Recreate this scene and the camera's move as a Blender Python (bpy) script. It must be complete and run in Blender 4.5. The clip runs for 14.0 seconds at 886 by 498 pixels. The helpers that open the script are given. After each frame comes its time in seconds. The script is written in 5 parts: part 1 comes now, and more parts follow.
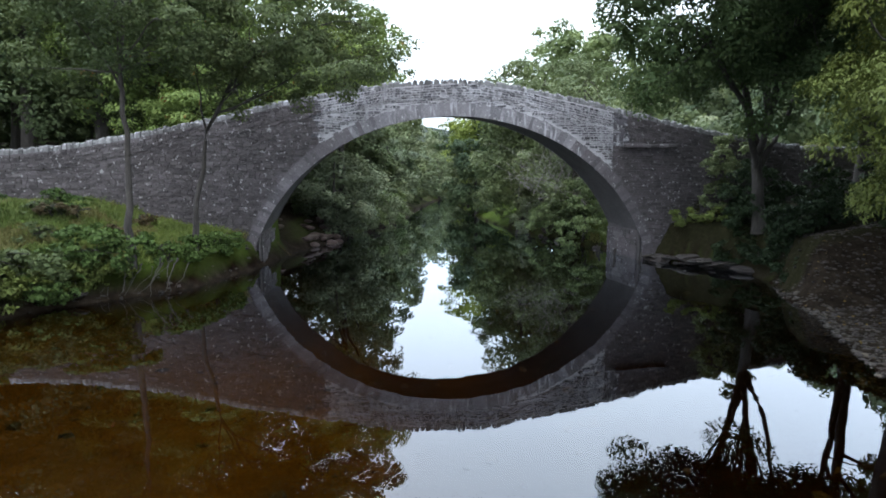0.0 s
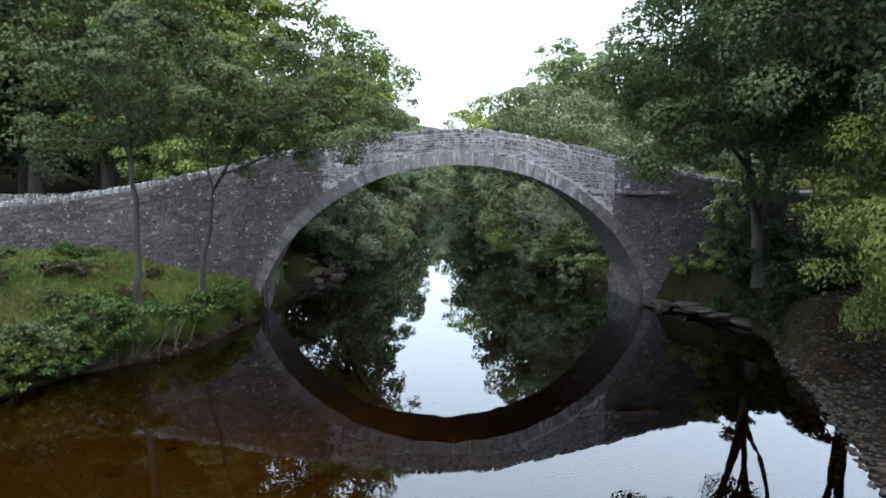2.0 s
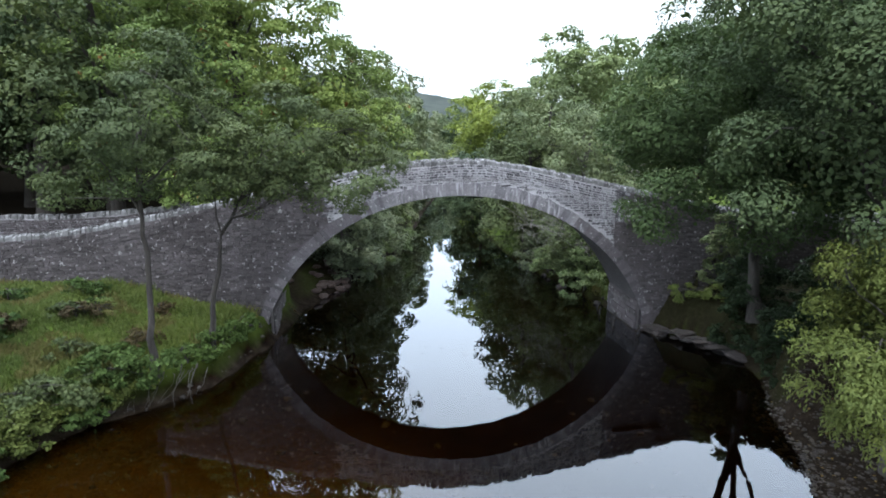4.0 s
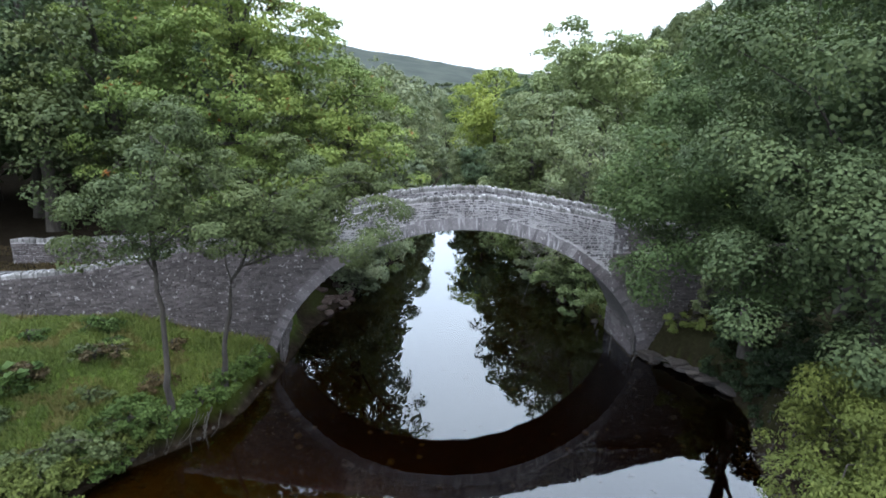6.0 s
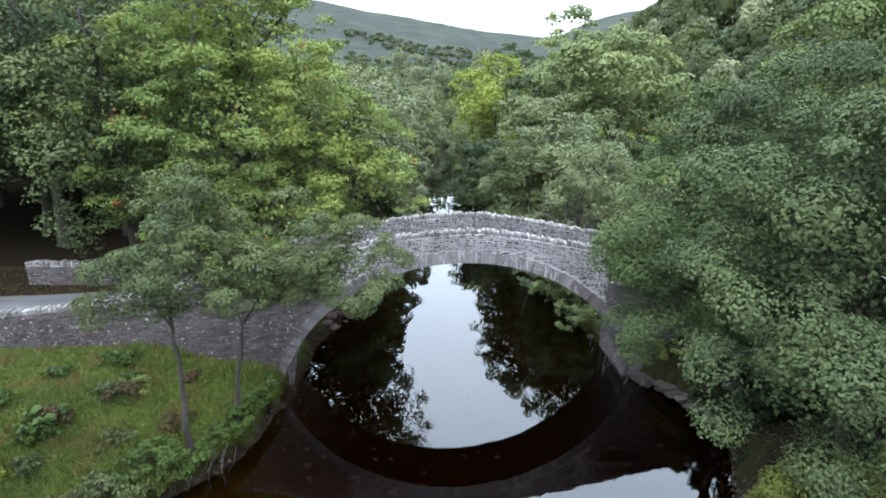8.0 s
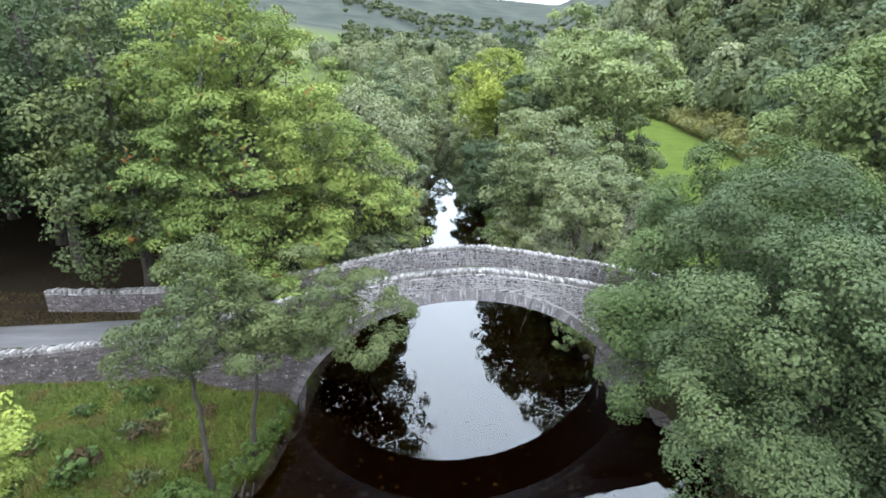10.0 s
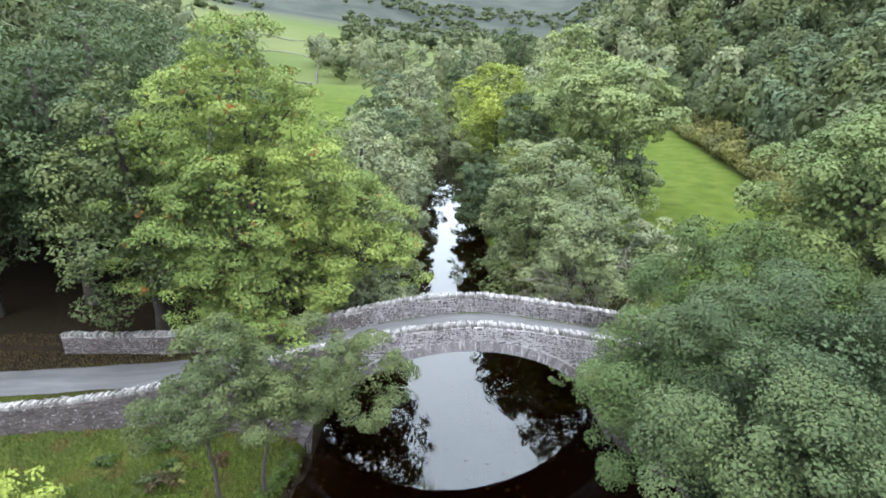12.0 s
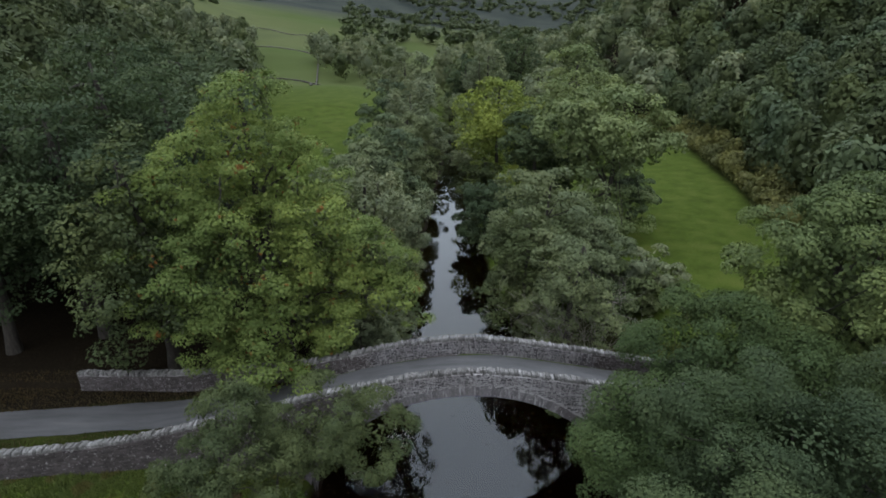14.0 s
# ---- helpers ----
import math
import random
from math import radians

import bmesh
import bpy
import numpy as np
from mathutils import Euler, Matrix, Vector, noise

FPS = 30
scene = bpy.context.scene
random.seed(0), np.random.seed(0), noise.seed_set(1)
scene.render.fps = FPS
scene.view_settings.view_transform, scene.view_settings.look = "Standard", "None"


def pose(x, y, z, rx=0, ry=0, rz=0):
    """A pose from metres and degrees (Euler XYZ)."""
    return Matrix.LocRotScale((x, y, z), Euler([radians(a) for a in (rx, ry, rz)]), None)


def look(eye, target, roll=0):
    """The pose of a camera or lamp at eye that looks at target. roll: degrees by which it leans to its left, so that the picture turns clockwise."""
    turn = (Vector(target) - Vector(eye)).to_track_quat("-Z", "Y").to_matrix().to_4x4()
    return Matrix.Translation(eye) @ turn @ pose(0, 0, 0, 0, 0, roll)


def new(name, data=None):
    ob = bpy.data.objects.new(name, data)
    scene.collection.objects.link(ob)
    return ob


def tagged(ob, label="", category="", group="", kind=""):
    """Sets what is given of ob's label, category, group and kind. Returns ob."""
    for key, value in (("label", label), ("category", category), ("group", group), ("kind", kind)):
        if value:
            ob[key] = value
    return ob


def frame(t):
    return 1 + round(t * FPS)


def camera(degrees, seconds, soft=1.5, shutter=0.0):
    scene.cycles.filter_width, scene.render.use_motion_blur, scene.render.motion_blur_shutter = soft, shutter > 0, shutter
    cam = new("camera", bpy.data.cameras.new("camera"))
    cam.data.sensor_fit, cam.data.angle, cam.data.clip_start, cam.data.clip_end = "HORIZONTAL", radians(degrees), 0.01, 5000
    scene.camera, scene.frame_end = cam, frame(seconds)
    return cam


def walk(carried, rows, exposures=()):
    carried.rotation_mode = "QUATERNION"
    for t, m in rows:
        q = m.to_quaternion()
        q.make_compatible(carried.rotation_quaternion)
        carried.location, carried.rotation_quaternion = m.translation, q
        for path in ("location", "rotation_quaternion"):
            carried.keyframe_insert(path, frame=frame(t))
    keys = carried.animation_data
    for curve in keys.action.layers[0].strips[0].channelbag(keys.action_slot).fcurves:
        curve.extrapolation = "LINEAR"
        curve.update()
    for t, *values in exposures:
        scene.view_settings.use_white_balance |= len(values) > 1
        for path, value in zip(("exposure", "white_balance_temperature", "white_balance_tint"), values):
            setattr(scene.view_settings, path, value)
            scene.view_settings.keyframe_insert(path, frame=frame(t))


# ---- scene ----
cam = camera(80.2, 14.0, soft=1.8)
METRES, EYE, TILT, LEAN, TURN = 22.0, 3.55, -6.9, 0.0, 0.0
ROWS = [
    (0.0, 0.0, 0.0, 0.0, 0.0, 0.0, -0.0),
    (0.5, 0.0007, -0.0028, 0.0219, 0.07, -0.01, -0.03),
    (1.0, 0.0001, -0.0054, 0.0455, 0.12, -0.03, -0.07),
    (1.5, -0.0007, -0.0082, 0.071, 0.18, -0.03, -0.14),
    (2.0, -0.0011, -0.0122, 0.098, 0.24, -0.04, -0.17),
    (2.5, -0.0023, -0.0163, 0.1281, 0.31, -0.58, -0.21),
    (3.0, -0.0023, -0.0208, 0.1597, 0.39, -1.52, -0.26),
    (5.5, -0.0028, -0.0447, 0.3268, 0.68, -5.92, -0.4),
    (6.0, -0.0033, -0.0491, 0.3626, 0.74, -6.74, -0.41),
    (6.5, -0.0032, -0.0535, 0.3965, 0.77, -7.44, -0.41),
    (7.0, -0.0019, -0.0573, 0.434, 0.85, -8.23, -0.41),
    (9.5, -0.0065, -0.0832, 0.6328, 0.91, -13.24, -0.35),
    (10.0, -0.0074, -0.0872, 0.6734, 0.94, -13.53, -0.34),
    (10.5, -0.0076, -0.0913, 0.7141, 0.96, -13.8, -0.32),
    (11.0, -0.0055, -0.0949, 0.754, 0.99, -14.03, -0.3),
    (11.5, -0.0049, -0.0992, 0.7941, 1.02, -14.3, -0.29),
    (12.0, -0.0055, -0.1038, 0.834, 1.04, -14.55, -0.27),
    (12.5, -0.0052, -0.1086, 0.8734, 1.06, -14.79, -0.26),
    (13.0, -0.0051, -0.1119, 0.9132, 1.11, -15.05, -0.24),
    (13.5, -0.0067, -0.1152, 0.9538, 1.11, -15.3, -0.22),
    (14.0, -0.0054, -0.1199, 0.9923, 1.12, -15.53, -0.19),
]
walk(cam, [(t, pose(0, 0, EYE, TILT, LEAN, TURN) @ pose(METRES * x, METRES * y, METRES * z, 90 + pitch, roll, yaw)) for t, x, y, z, yaw, pitch, roll in ROWS],
     exposures=[(0.0, -0.38, 5950, 10), (6.5, -0.33, 5950, 10), (9.5, 0.11, 6150, 10), (13.4, 0.06, 6300, 10), (13.6, -0.06, 6300, 10),
                (13.7, -0.3, 6300, 10), (13.8, -0.64, 6300, 10), (13.9, -1.2, 6300, 10), (14.0, -1.76, 6300, 10)])

# ---- light: a bright overcast sky and a weak, very soft sun ----
SUN_UP, SUN_ROUND = 48.0, 200.0
world = bpy.data.worlds.new("sky")
scene.world = world
world.use_nodes = True
wt = world.node_tree
wt.nodes.clear()
w_out = wt.nodes.new("ShaderNodeOutputWorld")
w_bg = wt.nodes.new("ShaderNodeBackground")
w_sky = wt.nodes.new("ShaderNodeTexSky")
w_sky.sky_type, w_sky.sun_disc = "NISHITA", False
w_sky.sun_elevation, w_sky.sun_rotation = radians(SUN_UP), radians(SUN_ROUND)
w_co = wt.nodes.new("ShaderNodeTexCoord")
w_cl = wt.nodes.new("ShaderNodeTexNoise")
w_cl.inputs["Scale"].default_value, w_cl.inputs["Detail"].default_value = 1.3, 5
w_rmp = wt.nodes.new("ShaderNodeValToRGB")
w_rmp.color_ramp.elements[0].position, w_rmp.color_ramp.elements[0].color = 0.3, (0.82, 0.89, 0.98, 1)
w_rmp.color_ramp.elements[1].position, w_rmp.color_ramp.elements[1].color = 0.7, (0.93, 0.97, 1.0, 1)
w_mix = wt.nodes.new("ShaderNodeMixRGB")
w_mix.inputs[0].default_value = 0.88
wt.links.new(w_co.outputs["Generated"], w_cl.inputs["Vector"])
wt.links.new(w_cl.outputs["Fac"], w_rmp.inputs[0])
wt.links.new(w_sky.outputs[0], w_mix.inputs[1])
# an overcast sky is brighter overhead than at the skyline
w_sep = wt.nodes.new("ShaderNodeSeparateXYZ")
wt.links.new(w_co.outputs["Generated"], w_sep.inputs[0])
w_up = wt.nodes.new("ShaderNodeMapRange")
w_up.inputs["From Min"].default_value, w_up.inputs["From Max"].default_value = 0.0, 1.0
w_up.inputs["To Min"].default_value, w_up.inputs["To Max"].default_value = 9.0, 70.0
w_pow = wt.nodes.new("ShaderNodeMath")
w_pow.operation, w_pow.use_clamp = "POWER", True
w_pow.inputs[1].default_value = 1.1
wt.links.new(w_sep.outputs["Z"], w_pow.inputs[0])
wt.links.new(w_pow.outputs[0], w_up.inputs["Value"])
w_amp = wt.nodes.new("ShaderNodeVectorMath")
w_amp.operation = "SCALE"
wt.links.new(w_rmp.outputs[0], w_amp.inputs[0])
# and raised upstream, added to brighten the sky mirrored in the water
w_ahead = wt.nodes.new("ShaderNodeMath")
w_ahead.operation = "MULTIPLY_ADD"
w_ahead.inputs[1].default_value, w_ahead.inputs[2].default_value = 0.25, 1.0
wt.links.new(w_sep.outputs["Y"], w_ahead.inputs[0])
w_both = wt.nodes.new("ShaderNodeMath")
w_both.operation = "MULTIPLY"
wt.links.new(w_up.outputs[0], w_both.inputs[0])
wt.links.new(w_ahead.outputs[0], w_both.inputs[1])
wt.links.new(w_both.outputs[0], w_amp.inputs["Scale"])
wt.links.new(w_amp.outputs[0], w_mix.inputs[2])
wt.links.new(w_mix.outputs[0], w_bg.inputs[0])
w_bg.inputs[1].default_value = 0.155
wt.links.new(w_bg.outputs[0], w_out.inputs[0])
sun = new("sun", bpy.data.lights.new("sun", "SUN"))
sun.data.energy, sun.data.angle, sun.data.color = 1.5, radians(30), (1.0, 0.97, 0.92)
_el, _az = radians(SUN_UP), radians(SUN_ROUND)
sun.matrix_world = look((0, 0, 60), (-math.sin(_az) * math.cos(_el) * 60, -math.cos(_az) * math.cos(_el) * 60, 60 - math.sin(_el) * 60))

# ---- materials ----
DULL, EARTH = 0.485, 0.44


def material(name):
    m = bpy.data.materials.new(name)
    m.use_nodes = True
    nt = m.node_tree
    return m, nt, nt.nodes["Principled BSDF"], nt.nodes["Material Output"]


def node(nt, kind, **values):
    n = nt.nodes.new(kind)
    for key, value in values.items():
        n.inputs[key].default_value = value
    return n


def ramp(nt, source, stops):
    n = nt.nodes.new("ShaderNodeValToRGB")
    els = n.color_ramp.elements
    while len(els) < len(stops):
        els.new(0.5)
    for el, (p, c) in zip(els, stops):
        el.position, el.color = p, (*c, 1)
    nt.links.new(source, n.inputs[0])
    return n.outputs[0]


def blend(nt, how, fac, a, b):
    n = nt.nodes.new("ShaderNodeMixRGB")
    n.blend_type = how
    for i, v in enumerate((fac, a, b)):
        if isinstance(v, (int, float)):
            n.inputs[i].default_value = v if i == 0 else (v, v, v, 1)
        elif isinstance(v, tuple):
            n.inputs[i].default_value = (*v, 1)
        else:
            nt.links.new(v, n.inputs[i])
    return n.outputs[0]


def tex_noise(nt, scale, detail=4, rough=0.6, world_space=True, stretch=None):
    geo = nt.nodes.new("ShaderNodeNewGeometry")
    src = geo.outputs["Position"]
    if stretch:
        mp = nt.nodes.new("ShaderNodeMapping")
        mp.inputs["Scale"].default_value = stretch
        nt.links.new(src, mp.inputs["Vector"])
        src = mp.outputs[0]
    n = nt.nodes.new("ShaderNodeTexNoise")
    n.inputs["Scale"].default_value, n.inputs["Detail"].default_value, n.inputs["Roughness"].default_value = scale, detail, rough
    nt.links.new(src, n.inputs["Vector"])
    return n.outputs["Fac"]


def bumped(nt, bsdf, height, strength, distance):
    b = node(nt, "ShaderNodeBump", Strength=strength, Distance=distance)
    nt.links.new(height, b.inputs["Height"])
    nt.links.new(b.outputs[0], bsdf.inputs["Normal"])


def stone_material(name, dark, mid, pale, lichen=0.25, drips=0.0):
    m, nt, bs, _ = material(name)
    isl = nt.nodes.new("ShaderNodeNewGeometry").outputs["Random Per Island"]
    obr = nt.nodes.new("ShaderNodeObjectInfo").outputs["Random"]
    add = node(nt, "ShaderNodeMath")
    nt.links.new(isl, add.inputs[0])
    nt.links.new(obr, add.inputs[1])
    fr = nt.nodes.new("ShaderNodeMath")
    fr.operation = "FRACT"
    nt.links.new(add.outputs[0], fr.inputs[0])
    col = ramp(nt, fr.outputs[0], [(0.0, dark), (0.45, mid), (0.85, mid), (1.0, pale)])
    grain = tex_noise(nt, 14.0, 6, 0.65)
    col = blend(nt, "OVERLAY", 0.55, col, ramp(nt, grain, [(0.3, (0.25,) * 3), (0.7, (0.72,) * 3)]))
    stain = tex_noise(nt, 0.55, 5, 0.6)
    col = blend(nt, "MULTIPLY", 0.6, col, ramp(nt, stain, [(0.35, (0.5, 0.47, 0.46)), (0.6, (1, 1, 1))]))
    spots = tex_noise(nt, 6.5, 3, 0.55)
    col = blend(nt, "MIX", ramp(nt, spots, [(0.62, (0, 0, 0)), (0.67, (lichen,) * 3)]), col, (0.66, 0.66, 0.64))
    if drips:
        run = tex_noise(nt, 1.0, 4, 0.6, stretch=(5.5, 5.5, 0.9))
        col = blend(nt, "MIX", ramp(nt, run, [(0.54, (0, 0, 0)), (0.64, (drips,) * 3)]), col, (0.6, 0.6, 0.61))
    nt.links.new(blend(nt, "MULTIPLY", 1.0, col, (0.66, 0.64, 0.65)), bs.inputs["Base Color"])
    bs.inputs["Roughness"].default_value = 0.9
    bumped(nt, bs, grain, 0.6, 0.03)
    return m


M_STONE = stone_material("rubble_stone", (0.074, 0.064, 0.063), (0.128, 0.112, 0.112), (0.2, 0.184, 0.18), 0.6)
M_RING = stone_material("dressed_stone", (0.12, 0.11, 0.113), (0.2, 0.184, 0.188), (0.29, 0.27, 0.275), 0.5)
# a darker, browner stone for the underside of the arch
M_SOFFIT = stone_material("dark_soffit_stone", (0.07, 0.062, 0.06), (0.1, 0.09, 0.087), (0.15, 0.14, 0.135), 0.1)
M_COPE = stone_material("coping_stone", (0.12, 0.12, 0.116), (0.27, 0.272, 0.265), (0.46, 0.465, 0.46), 0.75)
M_STONE_PALE = stone_material("limed_rubble_stone", (0.05, 0.048, 0.054), (0.18, 0.174, 0.184), (0.48, 0.48, 0.49), 0.95, 0.6)
M_LIME = stone_material("lime_mortar", (0.5, 0.492, 0.497), (0.56, 0.552, 0.556), (0.62, 0.612, 0.616), 0.5)
M_RING_PALE = stone_material("limed_ring_stone", (0.19, 0.184, 0.19), (0.3, 0.29, 0.298), (0.42, 0.41, 0.415), 0.7, 0.7)
M_MORTAR = stone_material("mortar", (0.135, 0.12, 0.123), (0.15, 0.134, 0.137), (0.165, 0.148, 0.15), 0.3)


def leaf_material(name, colours, rare=None, rare_at=0.7):
    """Leaves: colour differs leaf by leaf and clump by clump, with light through the blade."""
    m, nt, bs, out = material(name)
    isl = nt.nodes.new("ShaderNodeNewGeometry").outputs["Random Per Island"]
    mean = np.mean(colours, axis=0)
    colours = [tuple(mean + 0.3 * (np.array(c) - mean)) for c in colours]
    stops = [(i / max(1, len(colours) - 1) * 0.97, c) for i, c in enumerate(colours)]
    col = ramp(nt, isl, stops)
    big = tex_noise(nt, 0.45, 3, 0.55)
    col = blend(nt, "MULTIPLY", 1.0, col, ramp(nt, big, [(0.3, (0.8, 0.83, 0.88)), (0.7, (1.04, 1.02, 1.0))]))
    crown = tex_noise(nt, 0.13, 2, 0.5)
    col = blend(nt, "MULTIPLY", 1.0, col, ramp(nt, crown, [(0.35, (0.76, 0.8, 0.86)), (0.65, (1.1, 1.08, 1.02))]))
    fine = tex_noise(nt, 4.5, 4, 0.65)
    col = blend(nt, "MULTIPLY", 1.0, col, ramp(nt, fine, [(0.3, (0.72, 0.76, 0.8)), (0.7, (1.2, 1.18, 1.1))]))
    if rare:
        clump = tex_noise(nt, 1.3 if rare_at > 0.6 else 0.7, 1, 0.4)
        col = blend(nt, "MIX", ramp(nt, clump, [(rare_at, (0, 0, 0)), (rare_at + 0.03, (0.85 if rare_at > 0.6 else 0.6,) * 3)]), col, rare)
    col = blend(nt, "MULTIPLY", 1.0, col, DULL)
    nt.links.new(col, bs.inputs["Base Color"])
    bs.inputs["Roughness"].default_value = 0.6
    bs.inputs["Specular IOR Level"].default_value = 0.07
    bumped(nt, bs, fine, 0.5, 0.12)
    tr = nt.nodes.new("ShaderNodeBsdfTranslucent")
    nt.links.new(blend(nt, "MULTIPLY", 1.0, col, (1.06, 1.14, 0.76)), tr.inputs[0])
    mix = node(nt, "ShaderNodeMixShader", Fac=0.17)
    nt.links.new(bs.outputs[0], mix.inputs[1])
    nt.links.new(tr.outputs[0], mix.inputs[2])
    nt.links.new(mix.outputs[0], out.inputs[0])
    return m


M_LEAF_SYC = leaf_material("sycamore_leaf", [(0.059, 0.1009, 0.0408), (0.1081, 0.1656, 0.0624), (0.1727, 0.2406, 0.0906), (0.2371, 0.3081, 0.1242)])
M_LEAF_MAPLE = leaf_material("maple_leaf", [(0.1725, 0.2704, 0.0752), (0.2867, 0.4044, 0.1074), (0.4205, 0.5223, 0.1392), (0.5737, 0.6397, 0.2146)], rare=(0.34, 0.1, 0.03))
M_LEAF_ALDER = leaf_material("alder_leaf", [(0.1127, 0.1497, 0.063), (0.1838, 0.2262, 0.0922), (0.2592, 0.2994, 0.134)])
M_LEAF_WILLOW = leaf_material("willow_leaf", [(0.1774, 0.2321, 0.1175), (0.3119, 0.3668, 0.1824), (0.4577, 0.4936, 0.2606)])
M_LEAF_LIME = leaf_material("lime_leaf", [(0.287, 0.3644, 0.0726), (0.4479, 0.5367, 0.1085), (0.5924, 0.6636, 0.1632)])
M_LEAF_DARK = leaf_material("dark_leaf", [(0.0805, 0.1274, 0.0646), (0.133, 0.1851, 0.091), (0.207, 0.2577, 0.1245)])
M_LEAF_SYC_PALE = leaf_material("pale_sycamore_leaf", [(0.1355, 0.1956, 0.0735), (0.2157, 0.2881, 0.1072), (0.3182, 0.3963, 0.1544), (0.4206, 0.4924, 0.2003)])
M_LEAF_SYC_MID = leaf_material("mid_green_sycamore_leaf", [(0.0688, 0.1058, 0.0479), (0.1095, 0.1558, 0.0696), (0.1617, 0.2144, 0.1004), (0.2137, 0.2663, 0.1301)])
# fresh and pale upstream leaves, their colours lightened for the haze
M_LEAF_FRESH = leaf_material("fresh_green_leaf", [(0.2251, 0.3036, 0.1251), (0.3609, 0.445, 0.1868), (0.5187, 0.5865, 0.2705)])
M_LEAF_HAZY = leaf_material("hazy_pale_leaf", [(0.2457, 0.2916, 0.1597), (0.3598, 0.4054, 0.2234), (0.4932, 0.5182, 0.3176)])
M_LEAF_WOOD = leaf_material("woodland_leaf", [(0.1203, 0.1705, 0.0912), (0.1926, 0.2574, 0.1361), (0.2887, 0.3492, 0.2023)])
M_LEAF_HILL = leaf_material("hill_leaf", [(0.1009, 0.1306, 0.067), (0.1521, 0.1889, 0.0919), (0.227, 0.2676, 0.129)])
# ivy with the deep shade below the sycamores put into its colour
M_LEAF_SHADED_IVY = leaf_material("shaded_ivy_leaf", [(0.035, 0.06, 0.03), (0.055, 0.085, 0.042), (0.085, 0.115, 0.055)])
M_LEAF_OSIER = leaf_material("osier_leaf", [(0.1216, 0.155, 0.0397), (0.187, 0.2258, 0.0578), (0.2618, 0.2922, 0.0831)])
M_LEAF_EDGE = leaf_material("edge_shrub_leaf", [(0.168, 0.187, 0.0768), (0.269, 0.275, 0.096), (0.381, 0.352, 0.128)])

M_BARK, _nt, _bs, _ = material("bark")
_n = tex_noise(_nt, 9.0, 6, 0.7, stretch=(1, 1, 0.18))
_nt.links.new(ramp(_nt, _n, [(0.3, (0.016, 0.013, 0.011)), (0.6, (0.05, 0.043, 0.036)), (0.82, (0.11, 0.1, 0.09))]), _bs.inputs["Base Color"])
_bs.inputs["Roughness"].default_value = 0.95
bumped(_nt, _bs, _n, 0.8, 0.04)

M_WATER, _nt, _bs, _out = material("peaty_river_water")
_nt.nodes.remove(_bs)
# faint ripples tilt the surface
_geo = _nt.nodes.new("ShaderNodeNewGeometry")
_rip = node(_nt, "ShaderNodeTexNoise", Scale=1.7, Detail=2.0, Roughness=0.5)
_nt.links.new(_geo.outputs["Position"], _rip.inputs["Vector"])
_off = _nt.nodes.new("ShaderNodeVectorMath")
_off.operation = "SUBTRACT"
_off.inputs[1].default_value = (0.5, 0.5, 0.5)
_nt.links.new(_rip.outputs["Color"], _off.inputs[0])
_sc = _nt.nodes.new("ShaderNodeVectorMath")
_sc.operation = "MULTIPLY_ADD"
_sc.inputs[1].default_value = (0.006, 0.012, 0.0)
_nt.links.new(_off.outputs[0], _sc.inputs[0])
_nt.links.new(_geo.outputs["Normal"], _sc.inputs[2])
_b = _nt.nodes.new("ShaderNodeVectorMath")
_b.operation = "NORMALIZE"
_nt.links.new(_sc.outputs[0], _b.inputs[0])
_gl = node(_nt, "ShaderNodeBsdfGlossy", Roughness=0.0)
_gl.inputs["Color"].default_value = (0.87, 0.93, 1.0, 1)
_tp = node(_nt, "ShaderNodeBsdfTransparent")
_tp.inputs["Color"].default_value = (0.47, 0.33, 0.12, 1)
_fr = node(_nt, "ShaderNodeFresnel", IOR=1.36)
_fg = node(_nt, "ShaderNodeMath")
_fg.operation, _fg.use_clamp = "MULTIPLY", True
_fg.inputs[1].default_value = 1.7
_nt.links.new(_fr.outputs[0], _fg.inputs[0])
_nt.links.new(_b.outputs[0], _gl.inputs["Normal"])
_nt.links.new(_b.outputs[0], _fr.inputs["Normal"])
_mx = node(_nt, "ShaderNodeMixShader")
_nt.links.new(_fg.outputs[0], _mx.inputs[0])
_nt.links.new(_tp.outputs[0], _mx.inputs[1])
_nt.links.new(_gl.outputs[0], _mx.inputs[2])
_nt.links.new(_mx.outputs[0], _out.inputs[0])

def _at_deep(nt):
    a = nt.nodes.new("ShaderNodeAttribute")
    a.attribute_name = "bed_shade"
    return a.outputs["Fac"]


# ground: pasture, gravel bed, leaf litter, by place
M_GROUND, _nt, _bs, _ = material("ground_cover")
_f1 = tex_noise(_nt, 0.35, 5, 0.6)
_f2 = tex_noise(_nt, 6.0, 5, 0.7)
_grass = ramp(_nt, _f1, [(0.3, (0.075, 0.108, 0.02)), (0.5, (0.105, 0.155, 0.026)), (0.7, (0.15, 0.185, 0.04))])
_grass = blend(_nt, "OVERLAY", 0.5, _grass, ramp(_nt, _f2, [(0.3, (0.3,) * 3), (0.7, (0.7,) * 3)]))
# leaf litter darkened beyond its own brown, for shade under the trees
_shade_litter = ramp(_nt, _f2, [(0.3, (0.016, 0.012, 0.008)), (0.55, (0.034, 0.026, 0.017)), (0.75, (0.07, 0.054, 0.034))])
_bed = ramp(_nt, tex_noise(_nt, 2.2, 6, 0.75), [(0.3, (0.015, 0.011, 0.008)), (0.5, (0.038, 0.028, 0.02)), (0.72, (0.08, 0.062, 0.046))])
_as = _nt.nodes.new("ShaderNodeAttribute")
_as.attribute_name = "shoal"
